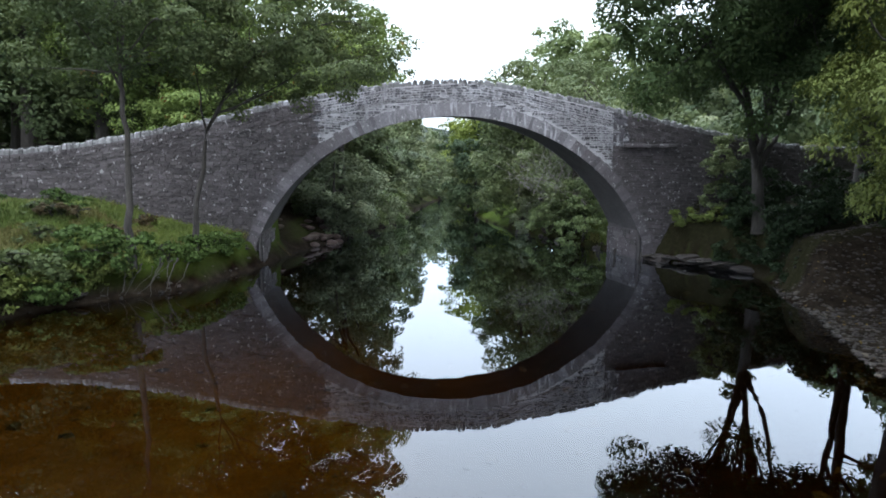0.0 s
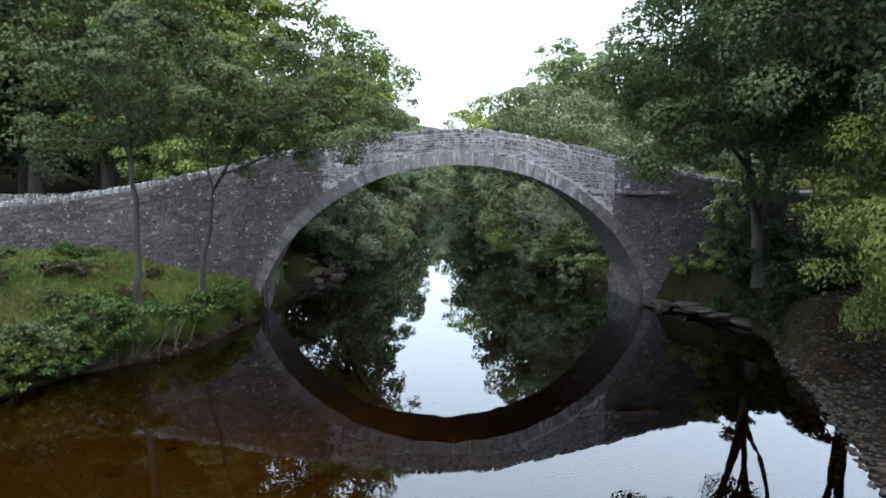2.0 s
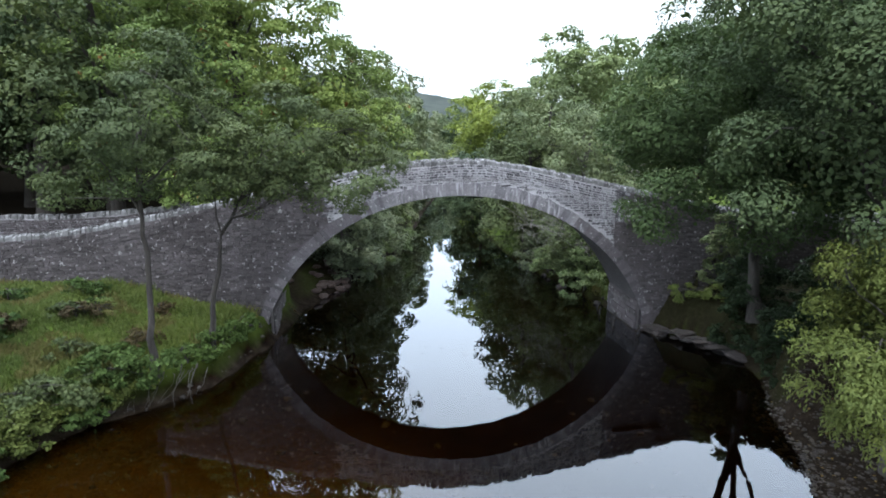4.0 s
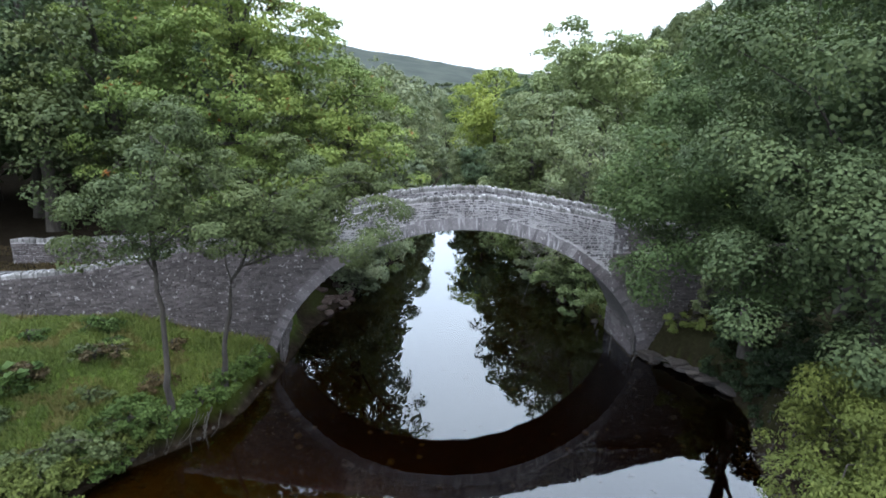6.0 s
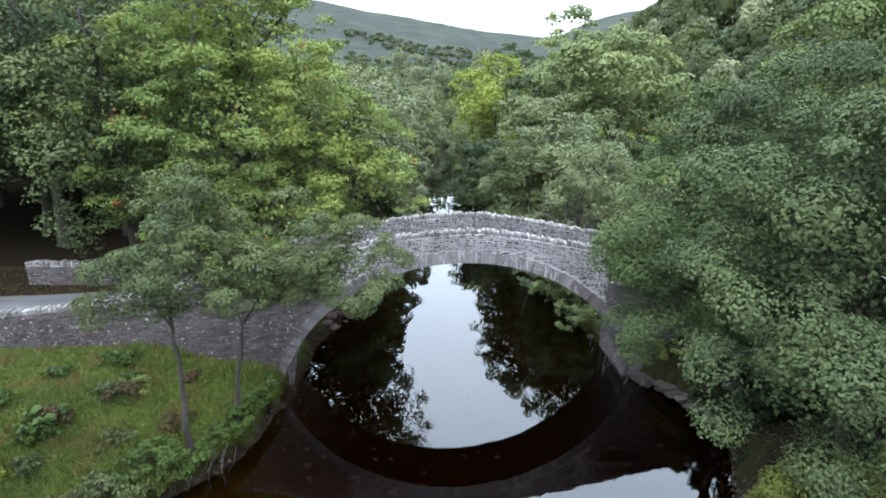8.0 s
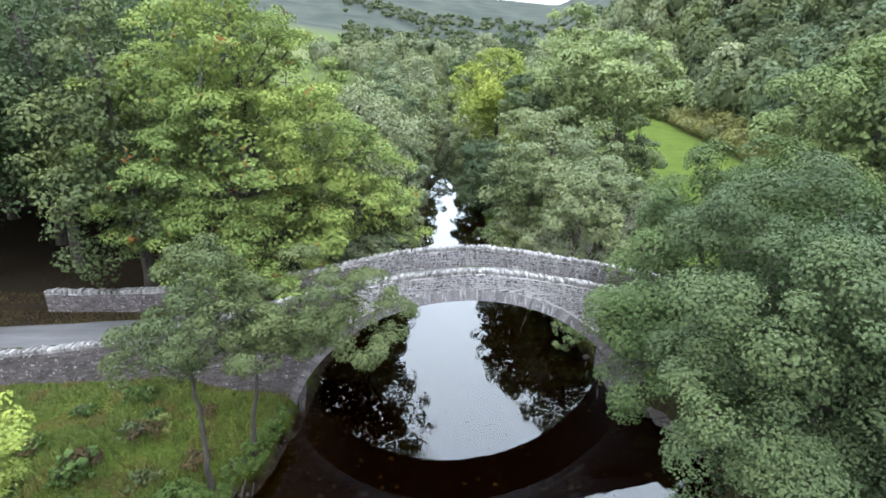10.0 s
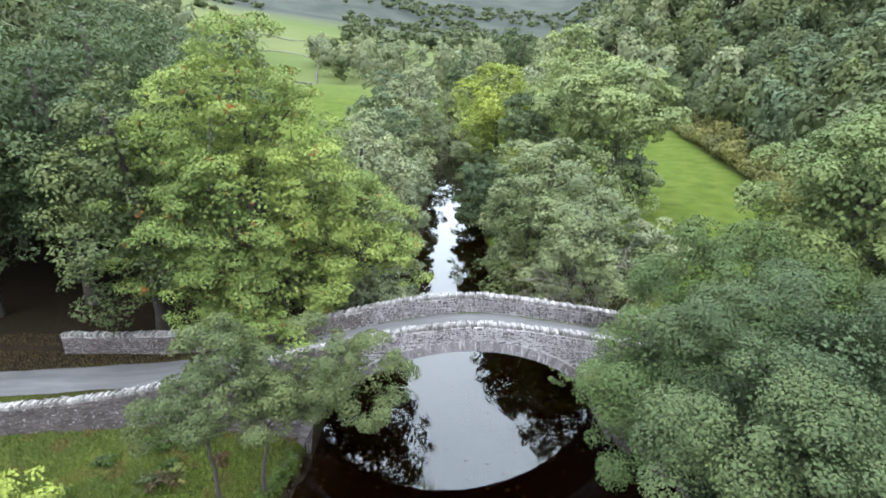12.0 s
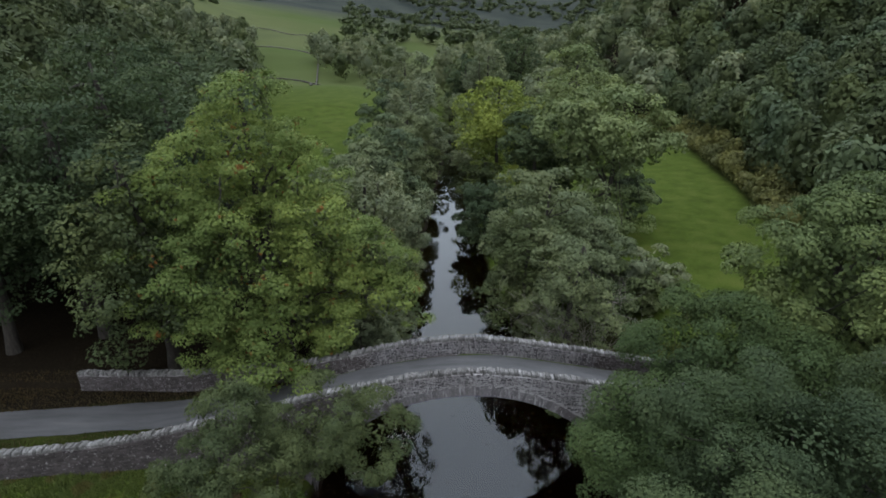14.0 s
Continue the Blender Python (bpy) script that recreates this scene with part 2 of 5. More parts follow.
_bed = blend(_nt, "MIX", _as.outputs["Fac"], _bed, ramp(_nt, tex_noise(_nt, 1.4, 5, 0.7), [(0.3, (0.12, 0.082, 0.03)), (0.7, (0.2, 0.14, 0.052))]))
# darkening for deep water and the undercut's shade, put into the colour
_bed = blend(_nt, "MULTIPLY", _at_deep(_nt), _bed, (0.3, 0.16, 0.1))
_at = _nt.nodes.new("ShaderNodeAttribute")
_at.attribute_name = "cover"
_sep = _nt.nodes.new("ShaderNodeSeparateColor")
_nt.links.new(_at.outputs["Color"], _sep.inputs[0])
_c = blend(_nt, "MIX", _sep.outputs[0], _grass, _shade_litter)
_c = blend(_nt, "MIX", _sep.outputs[1], _c, _bed)
_far = ramp(_nt, tex_noise(_nt, 0.006, 3, 0.5), [(0.4, (0.12, 0.165, 0.05)), (0.55, (0.17, 0.2, 0.08)), (0.7, (0.1, 0.13, 0.055))])
_c = blend(_nt, "MIX", _sep.outputs[2], _c, _far)
# far hills tinted grey-blue in the base colour, in place of haze
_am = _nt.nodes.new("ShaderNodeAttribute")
_am.attribute_name = "far_haze"
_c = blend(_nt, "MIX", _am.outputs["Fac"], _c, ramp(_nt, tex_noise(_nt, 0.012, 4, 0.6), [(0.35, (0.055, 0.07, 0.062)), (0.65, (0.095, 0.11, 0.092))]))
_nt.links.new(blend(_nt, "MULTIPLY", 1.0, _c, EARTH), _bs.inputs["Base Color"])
_bs.inputs["Roughness"].default_value = 0.95
_bs.inputs["Specular IOR Level"].default_value = 0.03
bumped(_nt, _bs, _f2, 0.7, 0.08)

M_ROAD, _nt, _bs, _ = material("worn_asphalt")
_n = tex_noise(_nt, 1.2, 5, 0.6, stretch=(0.25, 1.6, 1))
_g = tex_noise(_nt, 60.0, 3, 0.7)
_c = ramp(_nt, _n, [(0.3, (0.1, 0.1, 0.105)), (0.6, (0.17, 0.17, 0.18)), (0.8, (0.23, 0.225, 0.23))])
_nt.links.new(blend(_nt, "MULTIPLY", 1.0, blend(_nt, "OVERLAY", 0.3, _c, _g), EARTH), _bs.inputs["Base Color"])
_bs.inputs["Roughness"].default_value = 0.8
bumped(_nt, _bs, _g, 0.4, 0.01)

M_GRASS = leaf_material("grass_blade", [(0.1404, 0.2038, 0.0504), (0.2171, 0.3087, 0.0673), (0.2951, 0.3837, 0.101), (0.4355, 0.4075, 0.1692)], rare=(0.3, 0.23, 0.1), rare_at=0.56)
M_STRAW = leaf_material("dry_grass_blade", [(0.13, 0.085, 0.05), (0.2, 0.135, 0.075), (0.22, 0.16, 0.085), (0.13, 0.125, 0.05)])
M_HERB = leaf_material("herb_leaf", [(0.0728, 0.1212, 0.0351), (0.1212, 0.1944, 0.0526), (0.1944, 0.2676, 0.0818)])
M_DEAD, _nt, _bs, _ = material("weathered_dead_wood")
_n = tex_noise(_nt, 12.0, 5, 0.7, stretch=(1, 1, 0.3))
_nt.links.new(ramp(_nt, _n, [(0.3, (0.1, 0.085, 0.075)), (0.7, (0.25, 0.23, 0.21))]), _bs.inputs["Base Color"])
_bs.inputs["Roughness"].default_value = 0.9
M_ROCK = stone_material("river_rock", (0.024, 0.02, 0.018), (0.05, 0.04, 0.033), (0.1, 0.083, 0.07), 0.08)

# ---- helpers for things ----
def mesh_of(name, verts, faces, mat, smooth=False):
    """A mesh from arrays: verts (n, 3), faces (m, k) with one k."""
    verts, faces = np.asarray(verts, np.float32), np.asarray(faces, np.int32)
    me = bpy.data.meshes.new(name)
    m, k = faces.shape
    me.vertices.add(len(verts))
    me.vertices.foreach_set("co", verts.ravel())
    me.loops.add(m * k)
    me.loops.foreach_set("vertex_index", faces.ravel())
    me.polygons.add(m)
    me.polygons.foreach_set("loop_start", np.arange(0, m * k, k, dtype=np.int32))
    me.update(calc_edges=True)
    me.validate()
    if smooth:
        me.shade_smooth()
    else:
        me.shade_flat()
    me.materials.append(mat)
    return me


def child(name, me, parent, label="", kind=""):
    ob = new(name, me)
    ob.parent = parent
    return tagged(ob, label, kind=kind)


def part(name, bm, mat, parent, label=""):
    me = bpy.data.meshes.new(name)
    bm.to_mesh(me)
    bm.free()
    me.materials.append(mat)
    return child(name, me, parent, label)


def thing(name, at, label, category, group=""):
    ob = new(name)
    ob.location = at
    return tagged(ob, label, category, group)


def smooth_interp(pts):
    xs, ys = [p[0] for p in pts], [p[1] for p in pts]
    return lambda x: (np.interp(np.asarray(x) - 1.0, xs, ys) + 2 * np.interp(x, xs, ys) + np.interp(np.asarray(x) + 1.0, xs, ys)) / 4


def fbm(x, y, scale, seed=0.0):
    """Smooth waves of several lengths, as arrays, about -1 to 1."""
    out, amp = 0, 0.5
    for i in range(4):
        k = scale * 1.9 ** i
        a = 1.3 + 2.1 * i + seed
        out = out + amp * np.sin(x * k * math.cos(a) + y * k * math.sin(a) + 1.7 * a) * np.cos(y * k * math.cos(a + 0.8) - x * k * math.sin(a + 0.8) + a)
        amp *= 0.6
    return out


# ---- lines of the plan ----
near_y = smooth_interp([(-60, 16.5), (-32, 20.2), (-23.2, 21.3), (-19.1, 21.84), (-15, 22.63), (-9, 23.35), (0, 24.13), (13, 25.34), (30, 26.89), (60, 29.59)])
far_y = smooth_interp([(-60, 27.47), (-24.3, 28.07), (-20.5, 28.07), (-17.5, 27.82), (-14, 27.71), (-10.3, 27.45), (-6.7, 27.33), (-3.4, 27.52), (0, 27.76), (8.6, 28.44), (13, 28.86), (30, 30.37), (60, 32.98)])
near_top = smooth_interp([(-60, 4.52), (-23, 4.81), (-18.2, 5.01), (-16.4, 5.2), (-14.1, 5.59), (-11.8, 6.07), (-9.4, 6.62), (-7, 7.22), (-4.56, 7.69), (-2.1, 8.11), (0.5, 8.34), (1.7, 8.29), (4.25, 7.9), (6.9, 7.37), (10.6, 6.56), (13.25, 6.01), (17, 5.5), (22, 5.31), (60, 5.07)])
far_top = smooth_interp([(-60, 5.13), (-24.3, 5.19), (-20.5, 5.19), (-17.5, 5.48), (-14, 5.85), (-10.3, 6.45), (-6.7, 7.23), (-3.4, 8.03), (0, 8.35), (1.5, 8.32), (3.3, 8.09), (8.6, 7.07), (13, 6.1), (17, 5.56), (22, 5.37), (60, 5.13)])
deck_z = smooth_interp([(-60, 3.65), (-23, 3.84), (-18.2, 3.97), (-14.1, 4.47), (-9.4, 5.48), (-7, 6.08), (-4.56, 6.59), (-2.1, 6.99), (0.5, 7.23), (1.7, 7.2), (4.25, 6.8), (6.9, 6.3), (10.6, 5.46), (13.25, 4.92), (17, 4.42), (22, 4.23), (60, 4.1)])
road_y = smooth_interp([(-60, 21.5), (-40, 23.0), (-25, 24.75), (-20, 25.35), (-14, 25.5), (-8, 25.55), (0, 26.15), (10, 27.0), (25, 28.4), (60, 31.3)])
bank_left = smooth_interp([(-600, -60), (-100, -25), (-20, -20), (0, -16), (6, -14), (11, -12.6), (13.2, -12.0), (15.2, -11.4), (16.2, -10.2), (17.2, -9.0), (18.5, -8.6), (21.4, -8.2), (24.5, -7.9), (28, -7.9), (33, -6.8), (44, -4.6), (57, -3.9), (78, -3.6), (112, -2.2), (140, 0), (200, 10), (400, 45), (1000, 150), (3000, 500)])
bank_right = smooth_interp([(-600, -20), (-100, 14), (-20, 12), (-5, 9), (5, 7.3), (8.8, 7.8), (11.2, 9.0), (12.6, 9.4), (14.5, 10.4), (15.6, 10.5), (17.5, 11.2), (18.6, 12.0), (21, 12.3), (22.2, 12.1), (23.4, 11.3), (24.6, 10.0), (25.4, 9.5), (29, 9.0), (34, 7.5), (44, 5.0), (62, 3.6), (88, 2.6), (110, 2.2), (140, 4), (200, 14), (400, 49), (1000, 154), (3000, 504)])
wood_edge = smooth_interp([(-200, 40), (20, 34), (45, 37), (60, 40), (79, 45), (136, 55), (170, 46), (230, 34), (400, 70), (1000, 200), (3000, 560)])


def ground_z(x, y):
    x, y = np.asarray(x, float), np.asarray(y, float)
    xl, xr = bank_left(y), bank_right(y)
    sl, sr = xl - x, x - xr
    wob = 0.35 * fbm(x, y, 1.1)
    bed = -np.clip(0.22 * np.minimum(-sl, -sr) + 0.05, 0.02, 1.3)
    left_near = np.interp(sl + wob, [0, 0.3, 0.65, 2, 4.4, 6.7, 12, 30, 80], [0, 0.2, 1.0, 1.45, 2.1, 2.75, 3.0, 3.4, 8]) * np.interp(y, [9, 15.5], [0.35, 1])
    left_up = np.interp(sl + wob, [0, 1, 4, 12, 40, 90, 200, 600, 1500, 3000], [0, 0.8, 2.4, 4.2, 5.2, 6.5, 16, 75, 230, 330])
    left = left_near + (left_up - left_near) * np.clip((y - 25) / 4, 0, 1)
    bar = np.interp(sr + wob, [0, 4, 6, 9, 15, 40, 200], [0, 0.4, 0.65, 1.0, 2.0, 5, 60])
    steep = np.interp(sr + wob, [0, 0.35, 0.8, 3, 8, 15, 40, 200], [0, 0.35, 1.75, 2.2, 3.0, 3.9, 6, 60])
    right_near = bar + (steep - bar) * np.clip((y - 14.5) / 2.5, 0, 1)
    over = np.maximum(0, x - wood_edge(y))
    right_up = np.interp(sr + wob, [0, 1, 4, 12, 40], [0, 0.8, 1.8, 3.0, 3.8]) + np.interp(over, [0, 30, 60, 200, 600, 2000], [0, 15, 38, 84, 160, 240])
    right = right_near + (right_up - right_near) * np.clip((y - 25) / 4, 0, 1)
    z = np.where(sl > 0, left, np.where(sr > 0, right, bed))
    dist = np.hypot(x, y)
    z = z + np.where((sl > 0.5) | (sr > 0.5), 0.08 * fbm(x, y, 0.9, 2.0) + np.clip(dist / 200, 0, 1) ** 2 * 6 * fbm(x, y, 0.02, 1.0), 0)
    z = z + np.interp(y, [200, 1200, 2600, 6000], [0, 20, 225, 300]) + np.interp(-y, [150, 1500], [0, 120])
    z = z + np.interp(-x - 0.42 * y - 4, [0, 40, 150, 600], [0, 14, 48, 110]) * np.clip((y - 50) / 80, 0, 1)
    filled = (y > near_y(x) + 0.15) & (y < far_y(x) + 0.12) & ((x < -8.75) | (x > 9.9)) & (np.abs(x) < 60)
    return np.where(filled, deck_z(x) - 0.07 + 0.02 * fbm(x, y, 2.0), z)


def spaced(*runs):
    out = [np.arange(a, b, s) for a, b, s in runs]
    return np.unique(np.round(np.concatenate(out), 3))


gx = spaced((-4000, -1000, 250), (-1000, -200, 40), (-200, -60, 7), (-60, -28, 1.2), (-28, 22, 0.36), (22, 60, 1.2), (60, 200, 7), (200, 1000, 40), (1000, 4001, 250))
gy = spaced((-4000, -600, 250), (-600, -60, 30), (-60, 0, 3), (0, 8, 0.6), (8, 21, 0.36), (21, 30, 0.2), (30, 60, 0.7), (60, 140, 2), (140, 400, 8), (400, 1200, 40), (1200, 4001, 130))
GX, GY = np.meshgrid(gx, gy)
GZ = ground_z(GX, GY)
nx, ny = len(gx), len(gy)
_i = (np.arange(ny - 1)[:, None] * nx + np.arange(nx - 1)[None, :]).ravel()
ground_me = mesh_of("ground", np.stack([GX.ravel(), GY.ravel(), GZ.ravel()], 1), np.stack([_i, _i + 1, _i + nx + 1, _i + nx], 1), M_GROUND, True)
_sl, _sr = (bank_left(GY) - GX).ravel(), (GX - bank_right(GY)).ravel()
_gyr, _gxr = GY.ravel(), GX.ravel()
_wob = fbm(_gxr, _gyr, 0.8, 3.0)
_edge = _sl + 0.35 * fbm(_gxr, _gyr, 1.1)
_bedc = np.clip(np.where(_sl > -0.4, 2.3 - 3.5 * _edge, 1.2 - np.maximum(_sl, _sr) * 3.5), 0, 1)
_bedc = np.maximum(_bedc, np.where((_gyr < 17) & (_sr > 0), np.clip((6.5 + _wob - _sr) / 1.2, 0, 1), 0))
_bedc = np.maximum(_bedc, np.where((_gyr < 13) & (_sl > 0), np.clip((1.6 + _wob - _sl) / 1.0, 0, 1), 0))
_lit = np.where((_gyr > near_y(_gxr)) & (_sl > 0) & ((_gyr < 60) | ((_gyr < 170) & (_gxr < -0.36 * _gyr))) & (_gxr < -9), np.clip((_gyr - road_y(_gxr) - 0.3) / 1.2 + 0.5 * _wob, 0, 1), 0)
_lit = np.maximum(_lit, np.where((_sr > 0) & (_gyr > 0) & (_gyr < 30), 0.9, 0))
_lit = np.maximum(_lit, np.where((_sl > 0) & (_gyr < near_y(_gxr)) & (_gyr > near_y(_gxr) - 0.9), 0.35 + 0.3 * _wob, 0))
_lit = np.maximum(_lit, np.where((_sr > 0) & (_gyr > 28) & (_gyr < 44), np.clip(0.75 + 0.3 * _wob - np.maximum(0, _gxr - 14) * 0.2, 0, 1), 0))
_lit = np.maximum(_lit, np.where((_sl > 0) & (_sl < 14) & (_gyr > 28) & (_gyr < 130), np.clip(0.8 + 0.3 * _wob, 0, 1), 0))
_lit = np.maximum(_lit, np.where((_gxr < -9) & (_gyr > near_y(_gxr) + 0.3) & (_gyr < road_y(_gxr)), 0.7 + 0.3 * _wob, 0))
# dark litter also under the hillside woods, standing in for shade between crowns
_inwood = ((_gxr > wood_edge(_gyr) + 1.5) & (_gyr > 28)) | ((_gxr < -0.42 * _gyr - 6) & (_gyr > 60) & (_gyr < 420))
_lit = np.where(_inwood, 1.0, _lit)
_rim = np.where((_gyr > 35) & (_gyr < 150), np.clip(1 - np.abs(_gxr - wood_edge(_gyr) + 0.5) / 1.6, 0, 1) * 0.8, 0)
_lit = np.maximum(_lit, _rim)
_farc = np.clip((np.hypot(_gxr, _gyr) - 150) / 80, 0, 1) * ~_inwood
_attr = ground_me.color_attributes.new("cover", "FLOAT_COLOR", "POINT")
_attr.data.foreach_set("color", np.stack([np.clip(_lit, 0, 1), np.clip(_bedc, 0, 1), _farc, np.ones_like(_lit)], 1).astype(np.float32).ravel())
# grey-blue haze over the far hills, put into their colour by distance
ground_me.attributes.new("far_haze", "FLOAT", "POINT").data.foreach_set("value", np.clip((np.hypot(_gxr, _gyr) - 800) / 300, 0, 1).astype(np.float32))
# pale shoal inside the bend; deep pool and undercut bank painted dark as shade
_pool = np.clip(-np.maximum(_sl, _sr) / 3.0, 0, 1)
_shoal = np.clip((-_gxr + 2.5 + 2.5 * _wob) / 6, 0, 1) * np.clip((19 - _gyr) / 6, 0, 1) * np.clip(-_sl / 0.8, 0, 1)
ground_me.attributes.new("shoal", "FLOAT", "POINT").data.foreach_set("value", _shoal.astype(np.float32))
ground_me.attributes.new("bed_shade", "FLOAT", "POINT").data.foreach_set("value", (np.maximum(np.where(_gxr > 2, _sr < 0.1, _pool), (_edge > 0.3) & (_edge < 1.1) & (_gyr > 14.5) & (_gyr < 24)) * (1 - _shoal)).astype(np.float32))
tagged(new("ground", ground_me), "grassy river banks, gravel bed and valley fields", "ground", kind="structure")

wy = spaced((-120, 0, 6), (0, 60, 1.5), (60, 150, 5))
_wv = np.concatenate([np.stack([bank_left(wy) - 1.6, wy, 0 * wy], 1), np.stack([bank_right(wy) + 1.6, wy, 0 * wy], 1)])
_k = np.arange(len(wy) - 1)
water = new("water", mesh_of("water", _wv, np.stack([_k, _k + len(wy), _k + len(wy) + 1, _k + 1], 1), M_WATER))
tagged(water, "still dark peaty river water reflecting the sky", "river", kind="structure")

# ---- road over the bridge ----
rx = np.arange(-58, 58.1, 0.5)
_rows = []
for off, dz in ((-1.25, -0.03), (-0.9, 0.0), (0.0, 0.035), (0.9, 0.0), (1.25, -0.03)):
    edge = off + (0.1 * fbm(rx, rx * 0 + off, 1.5) if abs(off) > 1 else 0)
    _rows.append(np.stack([rx, road_y(rx) + edge, deck_z(rx) + dz], 1))
_n = len(rx)
_k = np.arange(_n - 1)
_f = np.concatenate([np.stack([_k + r * _n, _k + r * _n + 1, _k + (r + 1) * _n + 1, _k + (r + 1) * _n], 1) for r in range(4)])
tagged(new("road", mesh_of("road", np.concatenate(_rows), _f, M_ROAD, True)), "narrow grey asphalt lane over the bridge", "road", kind="structure")

# ---- the bridge ----
# both faces: centre, half width and rise of the ellipse, whose middle lies below the water; springing at HAUNCH
ARCH_X, ARCH_A, ARCH_B, ARCH_Z, RING = 0.58, 9.42, 8.42, -1.8, 0.6
FAR_X, FAR_A, FAR_B = 0.12, 9.6, 8.85
HAUNCH = math.asin(3.2 / 8.42)
rng = np.random.default_rng(7)
bridge = thing("stone_bridge", (ARCH_X, 26, 0), "old humpbacked bridge of grey rubble stone with one arch", "bridge")


def bridge_child(name, me, parent=None, label="", kind=""):
    ob = child(name, me, parent or bridge, label, kind)
    if parent is None:
        ob.matrix_parent_inverse = Matrix.Translation((-ARCH_X, -26, 0))
    return ob


def ellipse_z(x, cx, a, b):
    q = 1 - ((np.asarray(x) - cx) / a) ** 2
    z = ARCH_Z + b * np.sqrt(np.maximum(q, 0))
    return np.where(z > 1.2, z, -0.8)


def arch_z(x, grow=0.0):
    return ellipse_z(x, ARCH_X, ARCH_A + grow, ARCH_B + grow)


def far_arch_z(x, grow=0.0):
    return ellipse_z(x, FAR_X, FAR_A + grow, FAR_B + grow)


def slab_wall(x0, x1, front, thick, low, high, step=0.25):
    """A wall along x: front face at front(x), thickness thick towards +y, between low(x) and high(x)."""
    xs = np.linspace(x0, x1, max(2, int((x1 - x0) / step)))
    f, lo, hi = front(xs), low(xs), high(xs)
    n = len(xs)
    v = np.concatenate([np.stack(p, 1) for p in ((xs, f, lo), (xs, f, hi), (xs, f + thick, hi), (xs, f + thick, lo))])
    k = np.arange(n - 1)
    faces = [np.stack([k + a * n, k + 1 + a * n, k + 1 + b * n, k + b * n], 1) for a, b in ((0, 1), (1, 2), (2, 3), (3, 0))]
    faces.append(np.array([[0, n, 2 * n, 3 * n], [n - 1, 4 * n - 1, 3 * n - 1, 2 * n - 1]]))
    return v, np.concatenate(faces)


def face_low(x):
    return np.maximum(arch_z(x, 0.2), -0.6)


X0, X1 = -40.0, 40.0
LIMED = (-5.5, 7.9)
for xa, xb in ((X0, LIMED[0]), (LIMED[1], X1)):
    bridge_child("wall", mesh_of("wall", *slab_wall(xa, xb, lambda x: near_y(x) + 0.002, 0.44, face_low, lambda x: near_top(x) - 0.24), M_MORTAR), label="coursed rubble wall with lichen")
wall_near = bridge_child("wall", mesh_of("wall", *slab_wall(*LIMED, lambda x: near_y(x) - 0.004, 0.45, face_low, lambda x: near_top(x) - 0.24), M_LIME), label="rubble spandrel and parapet with pale lime mortar")
wall_far = bridge_child("wall", mesh_of("wall", *slab_wall(-24.3, X1, lambda x: far_y(x) - 0.2, 0.42, lambda x: np.minimum(np.maximum(far_arch_z(x, 0.15), -0.6), deck_z(x) - 0.1), lambda x: far_top(x) - 0.24), M_LIME), label="coursed rubble parapet wall along the lane")
# the barrel of the arch, from face to face, with the filling above it
_t = np.linspace(math.pi - HAUNCH, HAUNCH, 90)
_v, _n = [], len(_t) + 2


def footed(cx, a, b, face):
    """One edge of the barrel: the curve, carried down to the river bed at both ends."""
    bx, bz = cx + a * np.cos(_t), ARCH_Z + b * np.sin(_t)
    bx, bz = np.concatenate([bx[:1], bx, bx[-1:]]), np.concatenate([[-0.9], bz, [-0.9]])
    return np.stack([bx, face(bx), bz], 1)


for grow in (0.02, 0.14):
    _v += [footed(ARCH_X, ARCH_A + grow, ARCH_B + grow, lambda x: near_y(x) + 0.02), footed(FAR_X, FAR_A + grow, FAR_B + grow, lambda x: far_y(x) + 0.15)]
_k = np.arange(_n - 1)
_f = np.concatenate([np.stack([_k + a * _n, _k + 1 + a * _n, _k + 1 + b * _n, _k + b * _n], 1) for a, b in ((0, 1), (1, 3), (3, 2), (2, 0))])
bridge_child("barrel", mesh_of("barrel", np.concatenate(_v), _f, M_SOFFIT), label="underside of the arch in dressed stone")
# filling under the lane
_v, _f = slab_wall(-10, 11, lambda x: near_y(x) + 0.4, 3.0, lambda x: np.minimum(np.maximum(arch_z(x, 0.2), far_arch_z(x, 0.12)), deck_z(x) - 0.12), lambda x: deck_z(x) - 0.05)
bridge_child("filling", mesh_of("filling", _v, _f, M_GROUND), label="earth verge beside the lane")


def pillow(c, depth, inset, rough=0.008):
    """A stone from its four back corners (counter-clockwise seen from outside) and its outward normal: raised by depth, edges drawn in."""
    c = np.asarray(c, float)
    nrm = np.cross(c[1] - c[0], c[3] - c[0])
    nrm /= np.linalg.norm(nrm)
    mid = c.mean(0)
    front = []
    for p in c:
        d = mid - p
        front.append(p + d * min(0.4, inset / max(1e-4, np.linalg.norm(d))) + nrm * (depth + rng.uniform(-rough, rough)))
    return np.concatenate([c, front])


PILLOW_F = np.array([[4, 5, 6, 7], [0, 1, 5, 4], [1, 2, 6, 5], [2, 3, 7, 6], [3, 0, 4, 7]])


